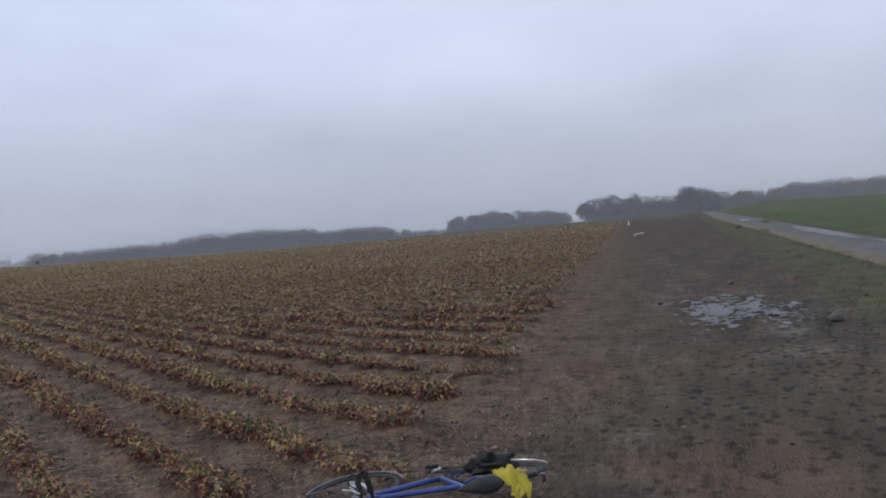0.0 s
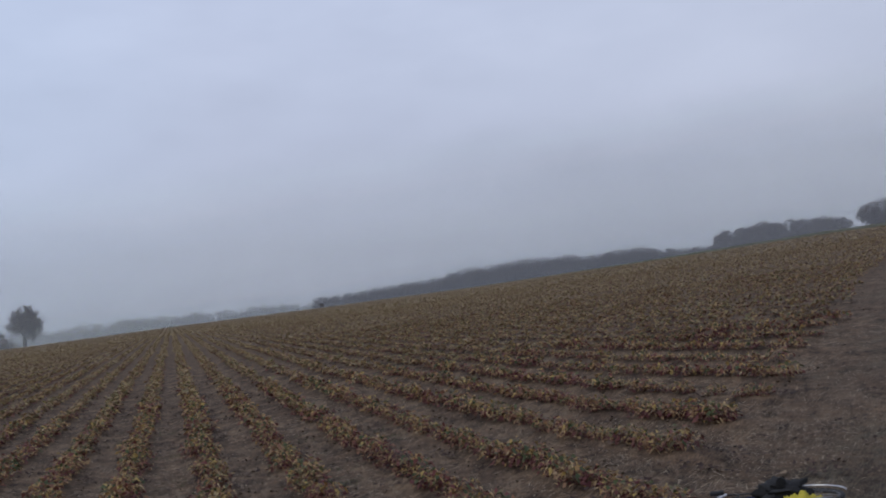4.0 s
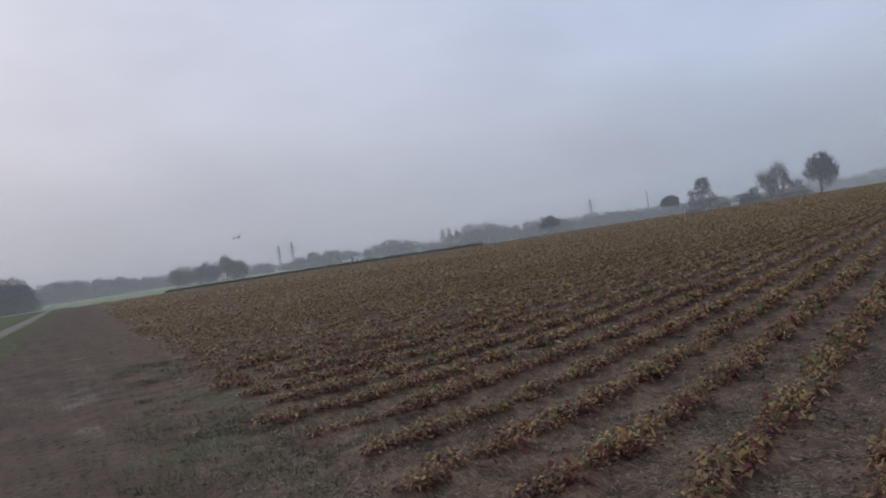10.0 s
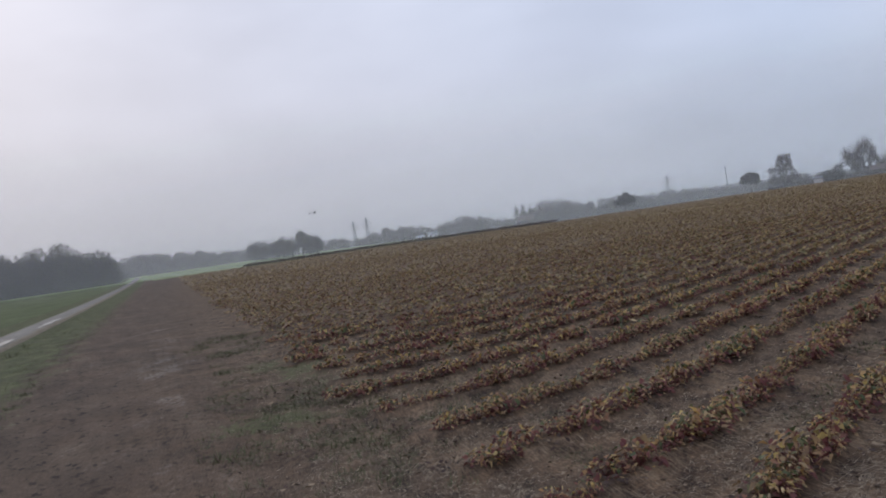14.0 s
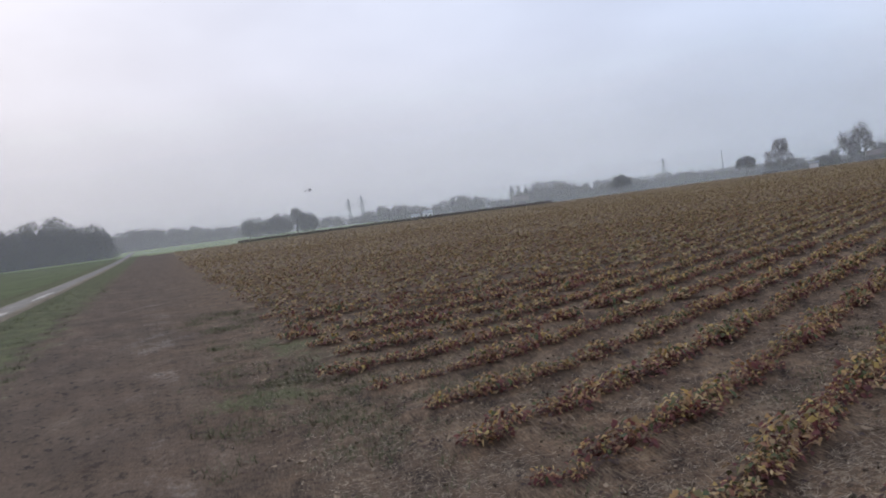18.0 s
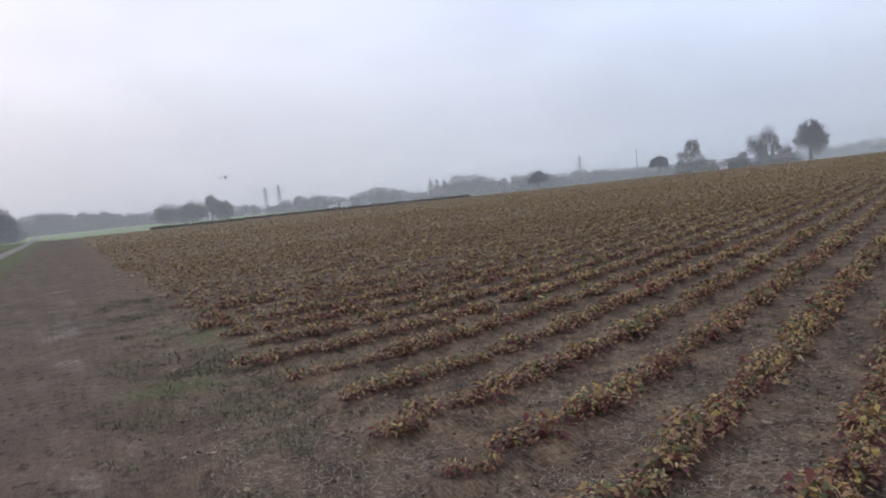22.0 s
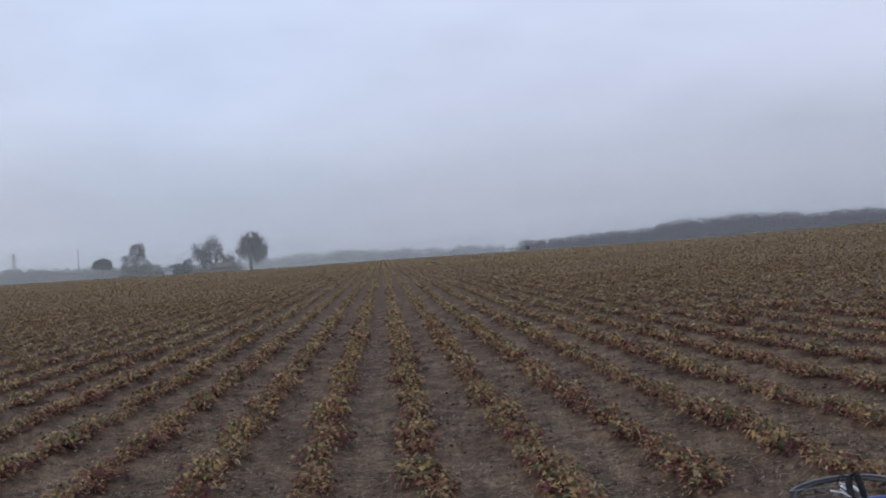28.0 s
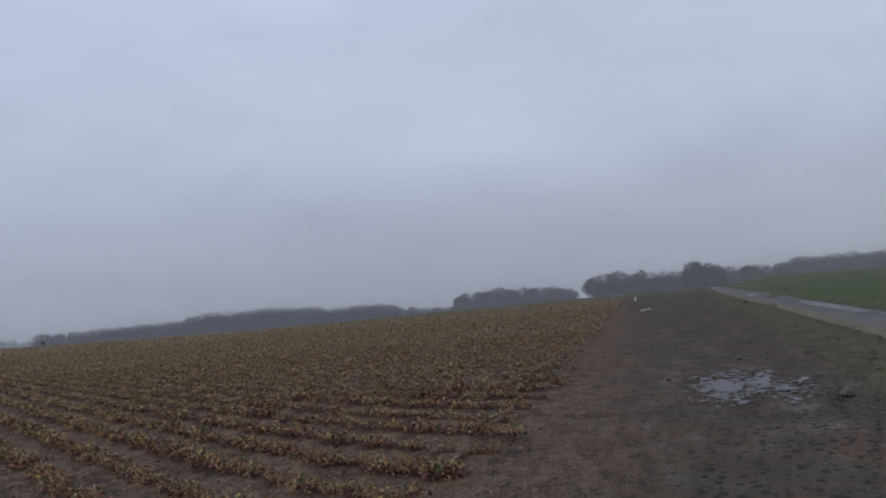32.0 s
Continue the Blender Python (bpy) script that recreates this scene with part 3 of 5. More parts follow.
def crown_lobes(rng, height, width, low, n=7, top=1.0):
    """Overlapping balls of twigs that make up a crown between low and the top."""
    out = []
    h = height * top
    for i in range(n):
        f = rng.uniform(0, 1)
        z = low + (h - low) * (0.2 + 0.6 * f)
        wide = width * 0.5 * (1 - 0.75 * abs(f - 0.4) ** 1.4)
        a, r = rng.uniform(0, 6.28), rng.uniform(0.1, 0.62) * wide
        s = rng.uniform(0.36, 0.6)
        out.append((math.cos(a) * r, math.sin(a) * r, z, wide * s, wide * s, (h - low) * rng.uniform(0.17, 0.26)))
    out.append((0, 0, low + (h - low) * 0.55, width * 0.3, width * 0.3, (h - low) * 0.44))
    return out


def spot(az, dist):
    p = heading(az) * dist
    return p.x, p.y, float(land(p.x, p.y))


def branching(rng, height, width, stems, bole, levels=6, droop=0.0):
    """Trunks that fork again and again into fine twigs; thick wood and thin wood as two sets of arrays."""
    n = stems
    a = rng.uniform(0, 6.28) + np.arange(n) * 6.28 / n
    p = np.stack([np.cos(a), np.sin(a), a * 0], 1) * (0.05 * width if n > 1 else 0) - np.array([0, 0, 0.02])
    d = np.stack([np.cos(a) * (0.2 if n > 1 else 0.03), np.sin(a) * (0.2 if n > 1 else 0.03), a * 0 + 1], 1)
    ln, r = np.full(n, bole * height), np.full(n, 0.021 * height)
    thick, thin = [], []
    for k in range(levels):
        d /= np.linalg.norm(d, axis=1)[:, None]
        q = p + d * ln[:, None]
        s = np.cross(d, rng.normal(size=d.shape))
        s /= np.linalg.norm(s, axis=1)[:, None] + 1e-9
        t = np.cross(d, s)
        ring = [(s * math.cos(g) + t * math.sin(g)) for g in (0.0, 2.09, 4.19)]
        v = np.stack([p + g * r[:, None] for g in ring] + [q + g * r[:, None] * 0.66 for g in ring], 1).reshape(-1, 3)
        base = np.arange(len(p))[:, None, None] * 6
        f = (base + np.array([[0, 1, 4, 3], [1, 2, 5, 4], [2, 0, 3, 5]])[None]).reshape(-1, 4)
        (thick if k < 3 else thin).append((v, f))
        kids = 5 if k == 0 else 4
        i = np.repeat(np.arange(len(p)), kids)
        m = len(i)
        at = rng.uniform(0.4, 1.0, m) if k else rng.uniform(0.55, 1.0, m)
        at[::kids] = 1.0
        sway = rng.normal(size=(m, 3)) * (0.62 if k < 3 else 0.75)
        p, d = p[i] + d[i] * (ln[i] * at)[:, None], d[i] * 0.8 + sway + np.array([0, 0, 0.16 - droop * k])
        ln, r = ln[i] * rng.uniform(0.55, 0.92, m) * (1.0 if k else 0.95), r[i] * (0.6 if k < 3 else 0.68)
    v = np.concatenate([c[0] for c in thick + thin])
    # bring the whole to its height and breadth
    top = np.quantile(v[:, 2], 0.999)
    wide = np.quantile(np.abs(v[:, :2]), 0.985)
    size = np.array([width * 0.5 / wide, width * 0.5 / wide, height / top])
    return [(c[0] * size, c[1]) for c in thick], [(c[0] * size, c[1]) for c in thin]


def build_bare_tree(az, dist, height, width, label, seed, stems=1, bole=0.22, levels=6, mat=None, fill=0, name="bare_tree", shape=None, droop=0.0):
    """A leafless tree: forked limbs as its trunk, a crown of fine twigs."""
    rng = np.random.default_rng(seed)
    base = new(name)
    base.location = spot(az, dist)
    base.rotation_euler = (0, 0, radians(az))
    thick, thin = branching(rng, height, width, stems, bole, levels, droop)
    t = new("trunk", mesh_from("trunk", *joined(thick), M_BARK, True))
    t.parent = base
    if fill:
        lob = [tuple(q * s for q, s in zip(o, (width, width, height, width, width, height))) for o in shape]
        thin = thin + [twig_cloud(rng, fill, None, None, height * 0.05, 0.05, lob)]
    c = new("crown", mesh_from("crown", *joined(thin), mat or M_TWIG))
    c.parent = base
    return tagged(base, label, "tree")


def build_tree(az, dist, height, width, label, seed, low=0.2, dense=2200, conifer=False, thin=0.05, lobes=9, name="bare_tree", shape=None):
    rng = np.random.default_rng(seed)
    r2 = random.Random(seed)
    x, y, z = spot(az, dist)
    base = new(name)
    base.location = (x, y, z)
    base.rotation_euler = (0, 0, radians(az))
    (v, f), tips = limbs(r2, height, width * 0.42, max(low, 0.12), 9 if not conifer else 5)
    t = new("trunk", mesh_from("trunk", v, f, M_BARK, True))
    t.parent = base
    v, f = twig_cloud(rng, dense, None, None, height * (0.06 if not conifer else 0.05), thin if not conifer else 0.22, [tuple(q * s for q, s in zip(o, (width, width, height, width, width, height))) for o in shape] if shape else crown_lobes(rng, height, width, low * height, lobes))
    c = new("crown", mesh_from("crown", v, f, M_NEEDLE if conifer else M_TWIG))
    c.parent = base
    return tagged(base, label, "tree")


# crowns as lobes: place (x, y, z) and half sizes, in shares of the tree's width and height
UMBRELLA = [(0.06, 0, 0.8, 0.26, 0.3, 0.18), (-0.2, 0, 0.72, 0.22, 0.26, 0.18), (0.28, 0.05, 0.7, 0.2, 0.26, 0.2), (-0.32, 0, 0.56, 0.18, 0.2, 0.14), (0.02, -0.2, 0.58, 0.3, 0.24, 0.16), (0.3, 0, 0.52, 0.17, 0.2, 0.12)]
FLAT = [(0.08, 0, 0.84, 0.2, 0.26, 0.16), (-0.1, 0, 0.72, 0.2, 0.26, 0.16), (-0.32, 0, 0.56, 0.16, 0.22, 0.14), (0.26, 0, 0.66, 0.18, 0.22, 0.16), (0.38, 0, 0.5, 0.12, 0.2, 0.12), (0.02, 0.1, 0.54, 0.34, 0.3, 0.18), (-0.22, 0, 0.42, 0.2, 0.2, 0.1)]
LUMP = [(0.24, 0, 0.76, 0.2, 0.22, 0.22), (-0.1, 0, 0.5, 0.28, 0.3, 0.24), (-0.32, 0, 0.38, 0.18, 0.24, 0.22), (0.22, 0, 0.4, 0.28, 0.3, 0.28), (0.0, 0, 0.22, 0.46, 0.3, 0.24)]

DOME = [(0.0, 0, 0.26, 0.34, 0.3, 0.16), (0.0, 0, 0.72, 0.36, 0.36, 0.25), (-0.16, 0, 0.52, 0.3, 0.34, 0.3), (0.2, 0, 0.5, 0.29, 0.3, 0.3), (0.34, 0, 0.36, 0.16, 0.2, 0.2), (-0.32, 0, 0.4, 0.16, 0.2, 0.2), (0.05, 0, 0.3, 0.2, 0.2, 0.24)]
AIRY = [(0.05, 0, 0.76, 0.34, 0.34, 0.22), (-0.2, 0, 0.54, 0.28, 0.3, 0.26), (0.22, 0, 0.52, 0.27, 0.3, 0.28)]
TOWER = [(-0.04, 0, 0.91, 0.09, 0.12, 0.09), (0.09, 0, 0.93, 0.09, 0.12, 0.07), (0.2, 0, 0.9, 0.08, 0.12, 0.1), (-0.07, 0, 0.8, 0.1, 0.14, 0.1), (0.2, 0, 0.76, 0.1, 0.14, 0.11), (0.07, 0, 0.76, 0.14, 0.18, 0.13), (-0.13, 0, 0.66, 0.09, 0.16, 0.1), (0.16, 0, 0.6, 0.13, 0.16, 0.12), (-0.34, 0, 0.56, 0.1, 0.18, 0.1), (-0.22, 0, 0.5, 0.13, 0.2, 0.1), (0.0, 0, 0.5, 0.16, 0.24, 0.12), (0.3, 0, 0.42, 0.1, 0.18, 0.1), (0.4, 0, 0.28, 0.09, 0.16, 0.1), (-0.32, 0, 0.26, 0.15, 0.24, 0.2), (0.0, 0, 0.24, 0.26, 0.3, 0.2), (0.26, 0, 0.18, 0.18, 0.24, 0.18)]
build_bare_tree(40.5, 340, 13.6, 10.8, "tall leafless oak with a full domed crown", 3, 1, 0.1, 7, None, 3000, shape=DOME)
build_bare_tree(43.3, 345, 11.5, 6.8, "leafless tree with a thin airy crown beside a taller one", 4, 2, 0.16, 5, None, 1500, shape=AIRY)
build_bare_tree(42.65, 343, 13.4, 7.8, "tall leafless tree with a thin airy crown beside the house", 9, 2, 0.16, 5, None, 1900, shape=AIRY)
build_bare_tree(41.75, 356, 8.2, 6.0, "leafless tree behind the farmhouse roof", 19, 2, 0.15, 5, None, 500, shape=AIRY)
build_tree(46.95, 335, 11.0, 10.8, "bushy half-bare tree with a blocky crown and a leaning top", 5, 0.0, 7500, thin=0.08, shape=TOWER)
build_tree(45.9, 350, 3.6, 5.4, "low leafless bush beside the taller tree", 15, 0.0, 3000, thin=0.1, shape=LUMP, name="bush")
build_tree(41.35, 350, 4.6, 5.0, "low leafless bush in front of the farmhouse", 16, 0.0, 3000, thin=0.08, shape=LUMP, name="bush")
build_tree(-18.72, 115, 0.6, 0.8, "small dark bush on the green slope", 17, 0.0, 500, True, name="bush", shape=LUMP)
build_tree(44.45, 313, 5.0, 8.0, "low dark lumpy pine beside a pale shed", 6, 0.0, 8000, True, name="pine_tree", shape=LUMP)
build_tree(48.8, 314, 6.6, 6.4, "dark umbrella-shaped pine on a bare stem", 7, 0.4, 8000, True, name="pine_tree", shape=UMBRELLA)
build_tree(55.95, 313, 6.1, 7.4, "dark flat-topped pine standing alone at the field edge", 8, 0.2, 8000, True, name="pine_tree", shape=FLAT)


# ---- woods ----
def build_wood(name, label, az0, az1, dist, tops, seed, mat, step=6.0, cover=2.2, depth=30.0, bole=0.0, sliver=0.7, thin=0.28, plump=0.6):
    """A far wood: trees side by side, each a trunk and a few round clumps of twigs, whose tops follow the elevations given along it."""
    rng = np.random.default_rng(seed)
    n = int(radians(az1 - az0) * dist / step * 1.6)
    t = (np.arange(n) + rng.uniform(-0.6, 0.6, n)).clip(0, n) / n
    top = EYE + dist * np.tan(np.radians(np.interp(t, np.linspace(0, 1, len(tops)), tops)))
    az = np.radians(az0 + (az1 - az0) * t)
    d = dist + rng.uniform(0, depth, n)
    x, y = -np.sin(az) * d, np.cos(az) * d
    z = land(x, y) - 0.4
    h = np.maximum(2.0, (top - z) * (1 - rng.uniform(0, 0.28, n) ** 1.5 * 1.3))
    w = np.maximum(step * 0.8, h * rng.uniform(0.75, 1.1, n)) * plump
    # clumps of each tree: one on top, the rest lower and further out
    per = 8
    k = np.repeat(np.arange(n), per)
    j = np.tile(np.arange(per), n)
    a = rng.uniform(0, 6.28, n * per)
    out = np.where(j == 0, 0.1, rng.uniform(0.3, 0.75, n * per)) * w[k]
    up = np.where(j == 0, 0.66, rng.uniform(bole + 0.1, 0.6, n * per)) * h[k]
    up = np.where((j == 1) & (bole < 0.05), 0.2 * h[k], up)
    half = np.where(j == 0, 0.30, rng.uniform(0.2, 0.32, n * per)) * h[k]
    wide = np.where((j == 1) & (bole < 0.05), 0.85, rng.uniform(0.42, 0.68, n * per)) * w[k]
    count = (wide * half * 3.1 * cover / (sliver * sliver * thin)).astype(int) + 4
    c = np.repeat(np.arange(n * per), count)
    m = len(c)
    s = rng.normal(size=(m, 3))
    s /= np.linalg.norm(s, axis=1)[:, None]
    r = rng.uniform(0.2, 1.0, m) ** 0.4
    p = np.stack([x[k][c] + np.cos(a[c]) * out[c] + s[:, 0] * r * wide[c], y[k][c] + np.sin(a[c]) * out[c] + s[:, 1] * r * wide[c], np.maximum(0.1, up[c] + s[:, 2] * r * half[c]) + z[k][c]], 1)
    g = rng.normal(size=(m, 3)) * 0.7 + s * 0.5 + np.array([0, 0, 0.3])
    g /= np.linalg.norm(g, axis=1)[:, None]
    e = np.cross(g, rng.normal(size=(m, 3)))
    e /= np.linalg.norm(e, axis=1)[:, None] + 1e-9
    ln = sliver * rng.uniform(0.5, 1.4, m)[:, None]
    v = np.stack([p - e * ln * thin - g * ln * 0.5, p + e * ln * thin - g * ln * 0.3, p + g * ln * 0.5], 1).reshape(-1, 3)
    f = np.arange(3 * m).reshape(m, 3)
    # stems, two slim crossed wedges to a tree
    tv, tf = [], []
    for i in range(n):
        b = h[i] * 0.022 + 0.05 + 0.12 * (bole > 0.1)
        for dx, dy in ((b, 0), (0, b)):
            q = len(tv)
            tv += [(x[i] - dx, y[i] - dy, z[i]), (x[i] + dx, y[i] + dy, z[i]), (x[i], y[i], z[i] + h[i] * 0.75)]
            tf.append((q, q + 1, q + 2))
    v, f = joined([(v, f), (np.array(tv), np.array(tf))])
    return tagged(new(name, mesh_from(name, v, f, mat)), label, "wood", kind="stuff")


build_wood("pine_wood", "dark dense pine wood beside the green field", 86.3, 102, 330, [2.3, 3.05, 3.25, 3.1, 3.35, 3.15, 3.35, 3.2, 3.4, 3.3, 3.5], 21, M_NEEDLE, 4.0, 1.7, 24, 0.0, 0.6, 0.24, 0.42)
build_wood("far_wood", "hazy leafless wood behind the meadow", 78.4, 87.5, 560, [1.1, 1.58, 1.75, 1.85, 1.7], 22, M_TWIG)
build_wood("pine_clump", "clump of dark wind-bent pines on the meadow", 74.4, 78.6, 400, [1.45, 1.88, 1.7, 1.6, 1.85, 1.45], 23, M_NEEDLE, 4.0, 1.5, 8, 0.16, 0.42, 0.24, 0.4)
build_wood("far_wood", "long hazy leafless wood along the valley", 55.0, 75.0, 520, [0.75, 1.05, 0.85, 1.35, 1.32, 0.62, 0.9, 1.26, 0.7, 1.2, 1.18, 0.82, 1.05, 0.95], 24, M_TWIG, 6.5, 1.7)
build_wood("far_wood", "low hazy wooded ridge", 43.5, 56.0, 620, [0.32, 0.52, 0.5, 0.6, 0.78, 0.82], 25, M_TWIG, 6.0, 2.0)
build_wood("wooded_hill", "hazy grey wooded hill on the horizon", 24.5, 45.5, 900, [0.12, 0.36, 0.42, 0.56, 0.62, 0.6, 0.36, 0.3, 0.3], 26, M_TWIG, 7.0, 0.9, 60, 0.0, 1.1, 0.3)
build_wood("wooded_hill", "long grey-blue wooded hill behind the crop field", 0.0, 24.4, 428, [0.45, 0.5, 1.02, 0.85, 1.08, 1.18, 1.08, 0.75, 0.62, 0.52, 0.42], 27, M_TWIG, 3.6, 1.0, 10, 0.0, 0.5, 0.3, 0.75)
build_wood("copse", "rounded leafless copse above the field edge", -6.7, 0.9, 420, [1.0, 1.42, 1.35, 1.48, 1.4, 0.85], 28, M_TWIG, 5.0, 2.0, 16, 0.0, 0.5)
build_wood("copse", "rounded leafless copse beside the lane", -11.8, -7.5, 330, [1.6, 2.02, 2.05, 1.5], 29, M_TWIG, 4.5, 2.0, 12, 0.0, 0.42)
build_wood("copse", "thin row of leafless trees at the end of the lane", -14.2, -11.8, 330, [2.0, 1.7, 1.75], 32, M_TWIG, 3.6, 1.3, 12, 0.0, 0.5, 0.24, 0.7)
build_wood("copse", "dense dark evergreen clump at the end of the lane", -15.0, -13.2, 322, [1.85, 2.2, 2.15, 1.8], 33, M_NEEDLE, 3.5, 2.6, 8, 0.0, 0.45)
build_wood("copse", "row of leafless trees behind the lane", -19.0, -15.0, 330, [1.7, 1.72, 1.75, 1.7], 30, M_TWIG, 3.6, 1.5, 12, 0.0, 0.5, 0.28, 0.75)
build_wood("far_wood", "leafless wood behind the green field", -45, -18.5, 380, [1.6, 1.6, 1.6, 1.55, 1.6, 1.7, 1.95, 2.0, 1.9], 31, M_TWIG, 3.6, 1.4, 16, 0.0, 0.6, 0.28, 0.8)

# firs standing out of the valley wood
SPIRE = [(0, 0, 0.92, 0.06, 0.06, 0.09), (0, 0, 0.8, 0.14, 0.14, 0.1), (0, 0, 0.66, 0.24, 0.24, 0.12), (0, 0, 0.48, 0.36, 0.36, 0.16), (0, 0, 0.26, 0.46, 0.46, 0.2)]
for az, el, wide, seed in ((64.6, 0.96, 5.0, 51), (62.35, 1.22, 6.0, 52), (61.95, 1.16, 6.4, 53), (61.5, 1.1, 4.0, 54)):
    build_tree(az, 512, 512 * math.tan(radians(el)) + EYE - spot(az, 512)[2], wide, "dark pointed fir standing out of the hazy wood", seed, 0.05, 700, True, name="fir_tree", shape=SPIRE)


# ---- the crop ----
def patchy(x, y, scale, seed):
    return np.array([noise.noise((a * scale, b * scale, seed)) for a, b in zip(x, y)])


def plant_form(rng, leaves, radius, height, leaf, fine=True):
    """A low mound of wilted leaves, each long, curled over and twisted its own way."""
    v, f, slot = [], [], []
    for i in range(leaves):
        a, r = rng.uniform(0, 6.28), radius * math.sqrt(rng.uniform(0, 1)) * rng.uniform(0.8, 1.03)
        z = height * max(0.12, 1 - 0.6 * (r / radius) ** 2) * rng.uniform(0.2, 1.15)
        ln, wd = leaf * rng.uniform(0.6, 1.35), leaf * rng.uniform(0.2, 0.37)
        b = a + rng.uniform(-1.2, 1.2)
        d = np.array([math.cos(b), math.sin(b), rng.uniform(-0.5, 0.7)])
        e = np.array([-math.sin(b), math.cos(b), rng.uniform(-0.7, 0.7)])
        c = np.array([math.cos(a) * r, math.sin(a) * r, z])
        dry = fine and rng.uniform(0, 1) < 0.26
        wd = wd * (0.5 if dry else 1.0)
        curl = np.array([0, 0, -rng.uniform(-0.1, 1.0) * ln])
        tw = rng.uniform(-0.6, 0.6) * wd * (2.0 if dry else 1.0)
        k = len(v)
        p1, p2 = c + d * ln * 0.3 + curl * 0.05, c + d * ln * 0.72 + curl * 0.35 + e * rng.uniform(-0.5, 0.5) * wd
        pts = [c, p1 - e * wd, p1 + e * wd, p2 - e * wd * 0.8 + (0, 0, tw), p2 + e * wd * 0.8 - (0, 0, tw), c + d * ln + curl] if fine else [c, p1 - e * wd * 1.15, p1 + e * wd * 1.15, c + d * ln + curl * 0.7]
        v += [(q[0], q[1], max(0.004, q[2])) for q in pts]
        f += [(k, k + 2, k + 1), (k + 1, k + 2, k + 4), (k + 1, k + 4, k + 3), (k + 3, k + 4, k + 5)] if fine else [(k, k + 2, k + 1), (k + 1, k + 2, k + 3)]
        if fine and not dry:
            # broad leaf, folded along its midrib and bent in the middle
            fold = np.array([0, 0, rng.uniform(-0.5, 0.9) * wd])
            del v[-6:], f[-4:]
            mid = c + d * ln * 0.5 + curl * 0.15
            pts = [c, mid - e * wd * 1.25 + fold, mid + e * wd * 1.25 + fold * rng.uniform(0.2, 1.0), mid, c + d * ln + curl]
            v += [(q[0], q[1], max(0.004, q[2])) for q in pts]
            f += [(k, k + 3, k + 1), (k, k + 2, k + 3), (k + 1, k + 3, k + 4), (k + 3, k + 2, k + 4)]
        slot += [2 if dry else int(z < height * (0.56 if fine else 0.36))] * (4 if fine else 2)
        if fine and i % 3 == 0:
            k = len(v)
            v += [(0.004 * d[1], -0.004 * d[0], 0.0), (-0.004 * d[1], 0.004 * d[0], 0.0), tuple(c)]
            f.append((k, k + 1, k + 2))
            slot.append(1)
    return np.array(v), np.array(f), np.array(slot)


def crop_mesh(name, forms, places, mats):
    """Every plant of one stretch of the rows, joined."""
    n = len(forms)
    v, f = joined([scatter(forms[i][0], forms[i][1], places[i::n]) for i in range(n)])
    slot = np.concatenate([np.tile(forms[i][2], len(places[i::n])) for i in range(n)])
    return mesh_from(name, v, f, mats, slot=slot)


def row_places(rng, near, far, gap):
    """Where plants stand in the rows, between two distances from the camera."""
    out = []
    for i in range(-260, 300):
        s = np.linspace(-6, 170, 1400) if near < 100 else np.linspace(-60, 170, 900)
        x, y = row_point(i, s)
        run = np.concatenate([[0], np.cumsum(np.hypot(np.diff(x), np.diff(y)))])
        at = np.arange(rng.uniform(0, gap), run[-1], gap)
        at = at + rng.uniform(-0.35, 0.35, len(at)) * gap
        s = np.interp(at, run, s)
        x, y = row_point(i + rng.normal(0, 0.05, len(s)), s)
        r, az = np.hypot(x, y), np.degrees(np.arctan2(-x, y))
        ok = (r >= near) & (r < far) & (field_depth(x, y) > rng.uniform(-0.3, 0.3)) & (az > -32) & (az < 112) & (rng.uniform(0, 1, len(s)) < 0.95)
        x, y = x[ok], y[ok]
        m = len(x)
        if m:
            k = rng.uniform(0.6, 1.3, m)
            out.append(np.stack([x, y, land(x, y) + 0.04, rng.uniform(0, 6.28, m), k, k * rng.uniform(0.8, 1.15, m)], 1))
    return np.concatenate(out)


CROP_NOTE = "low crop plant with wilting green, yellow and red leaves"


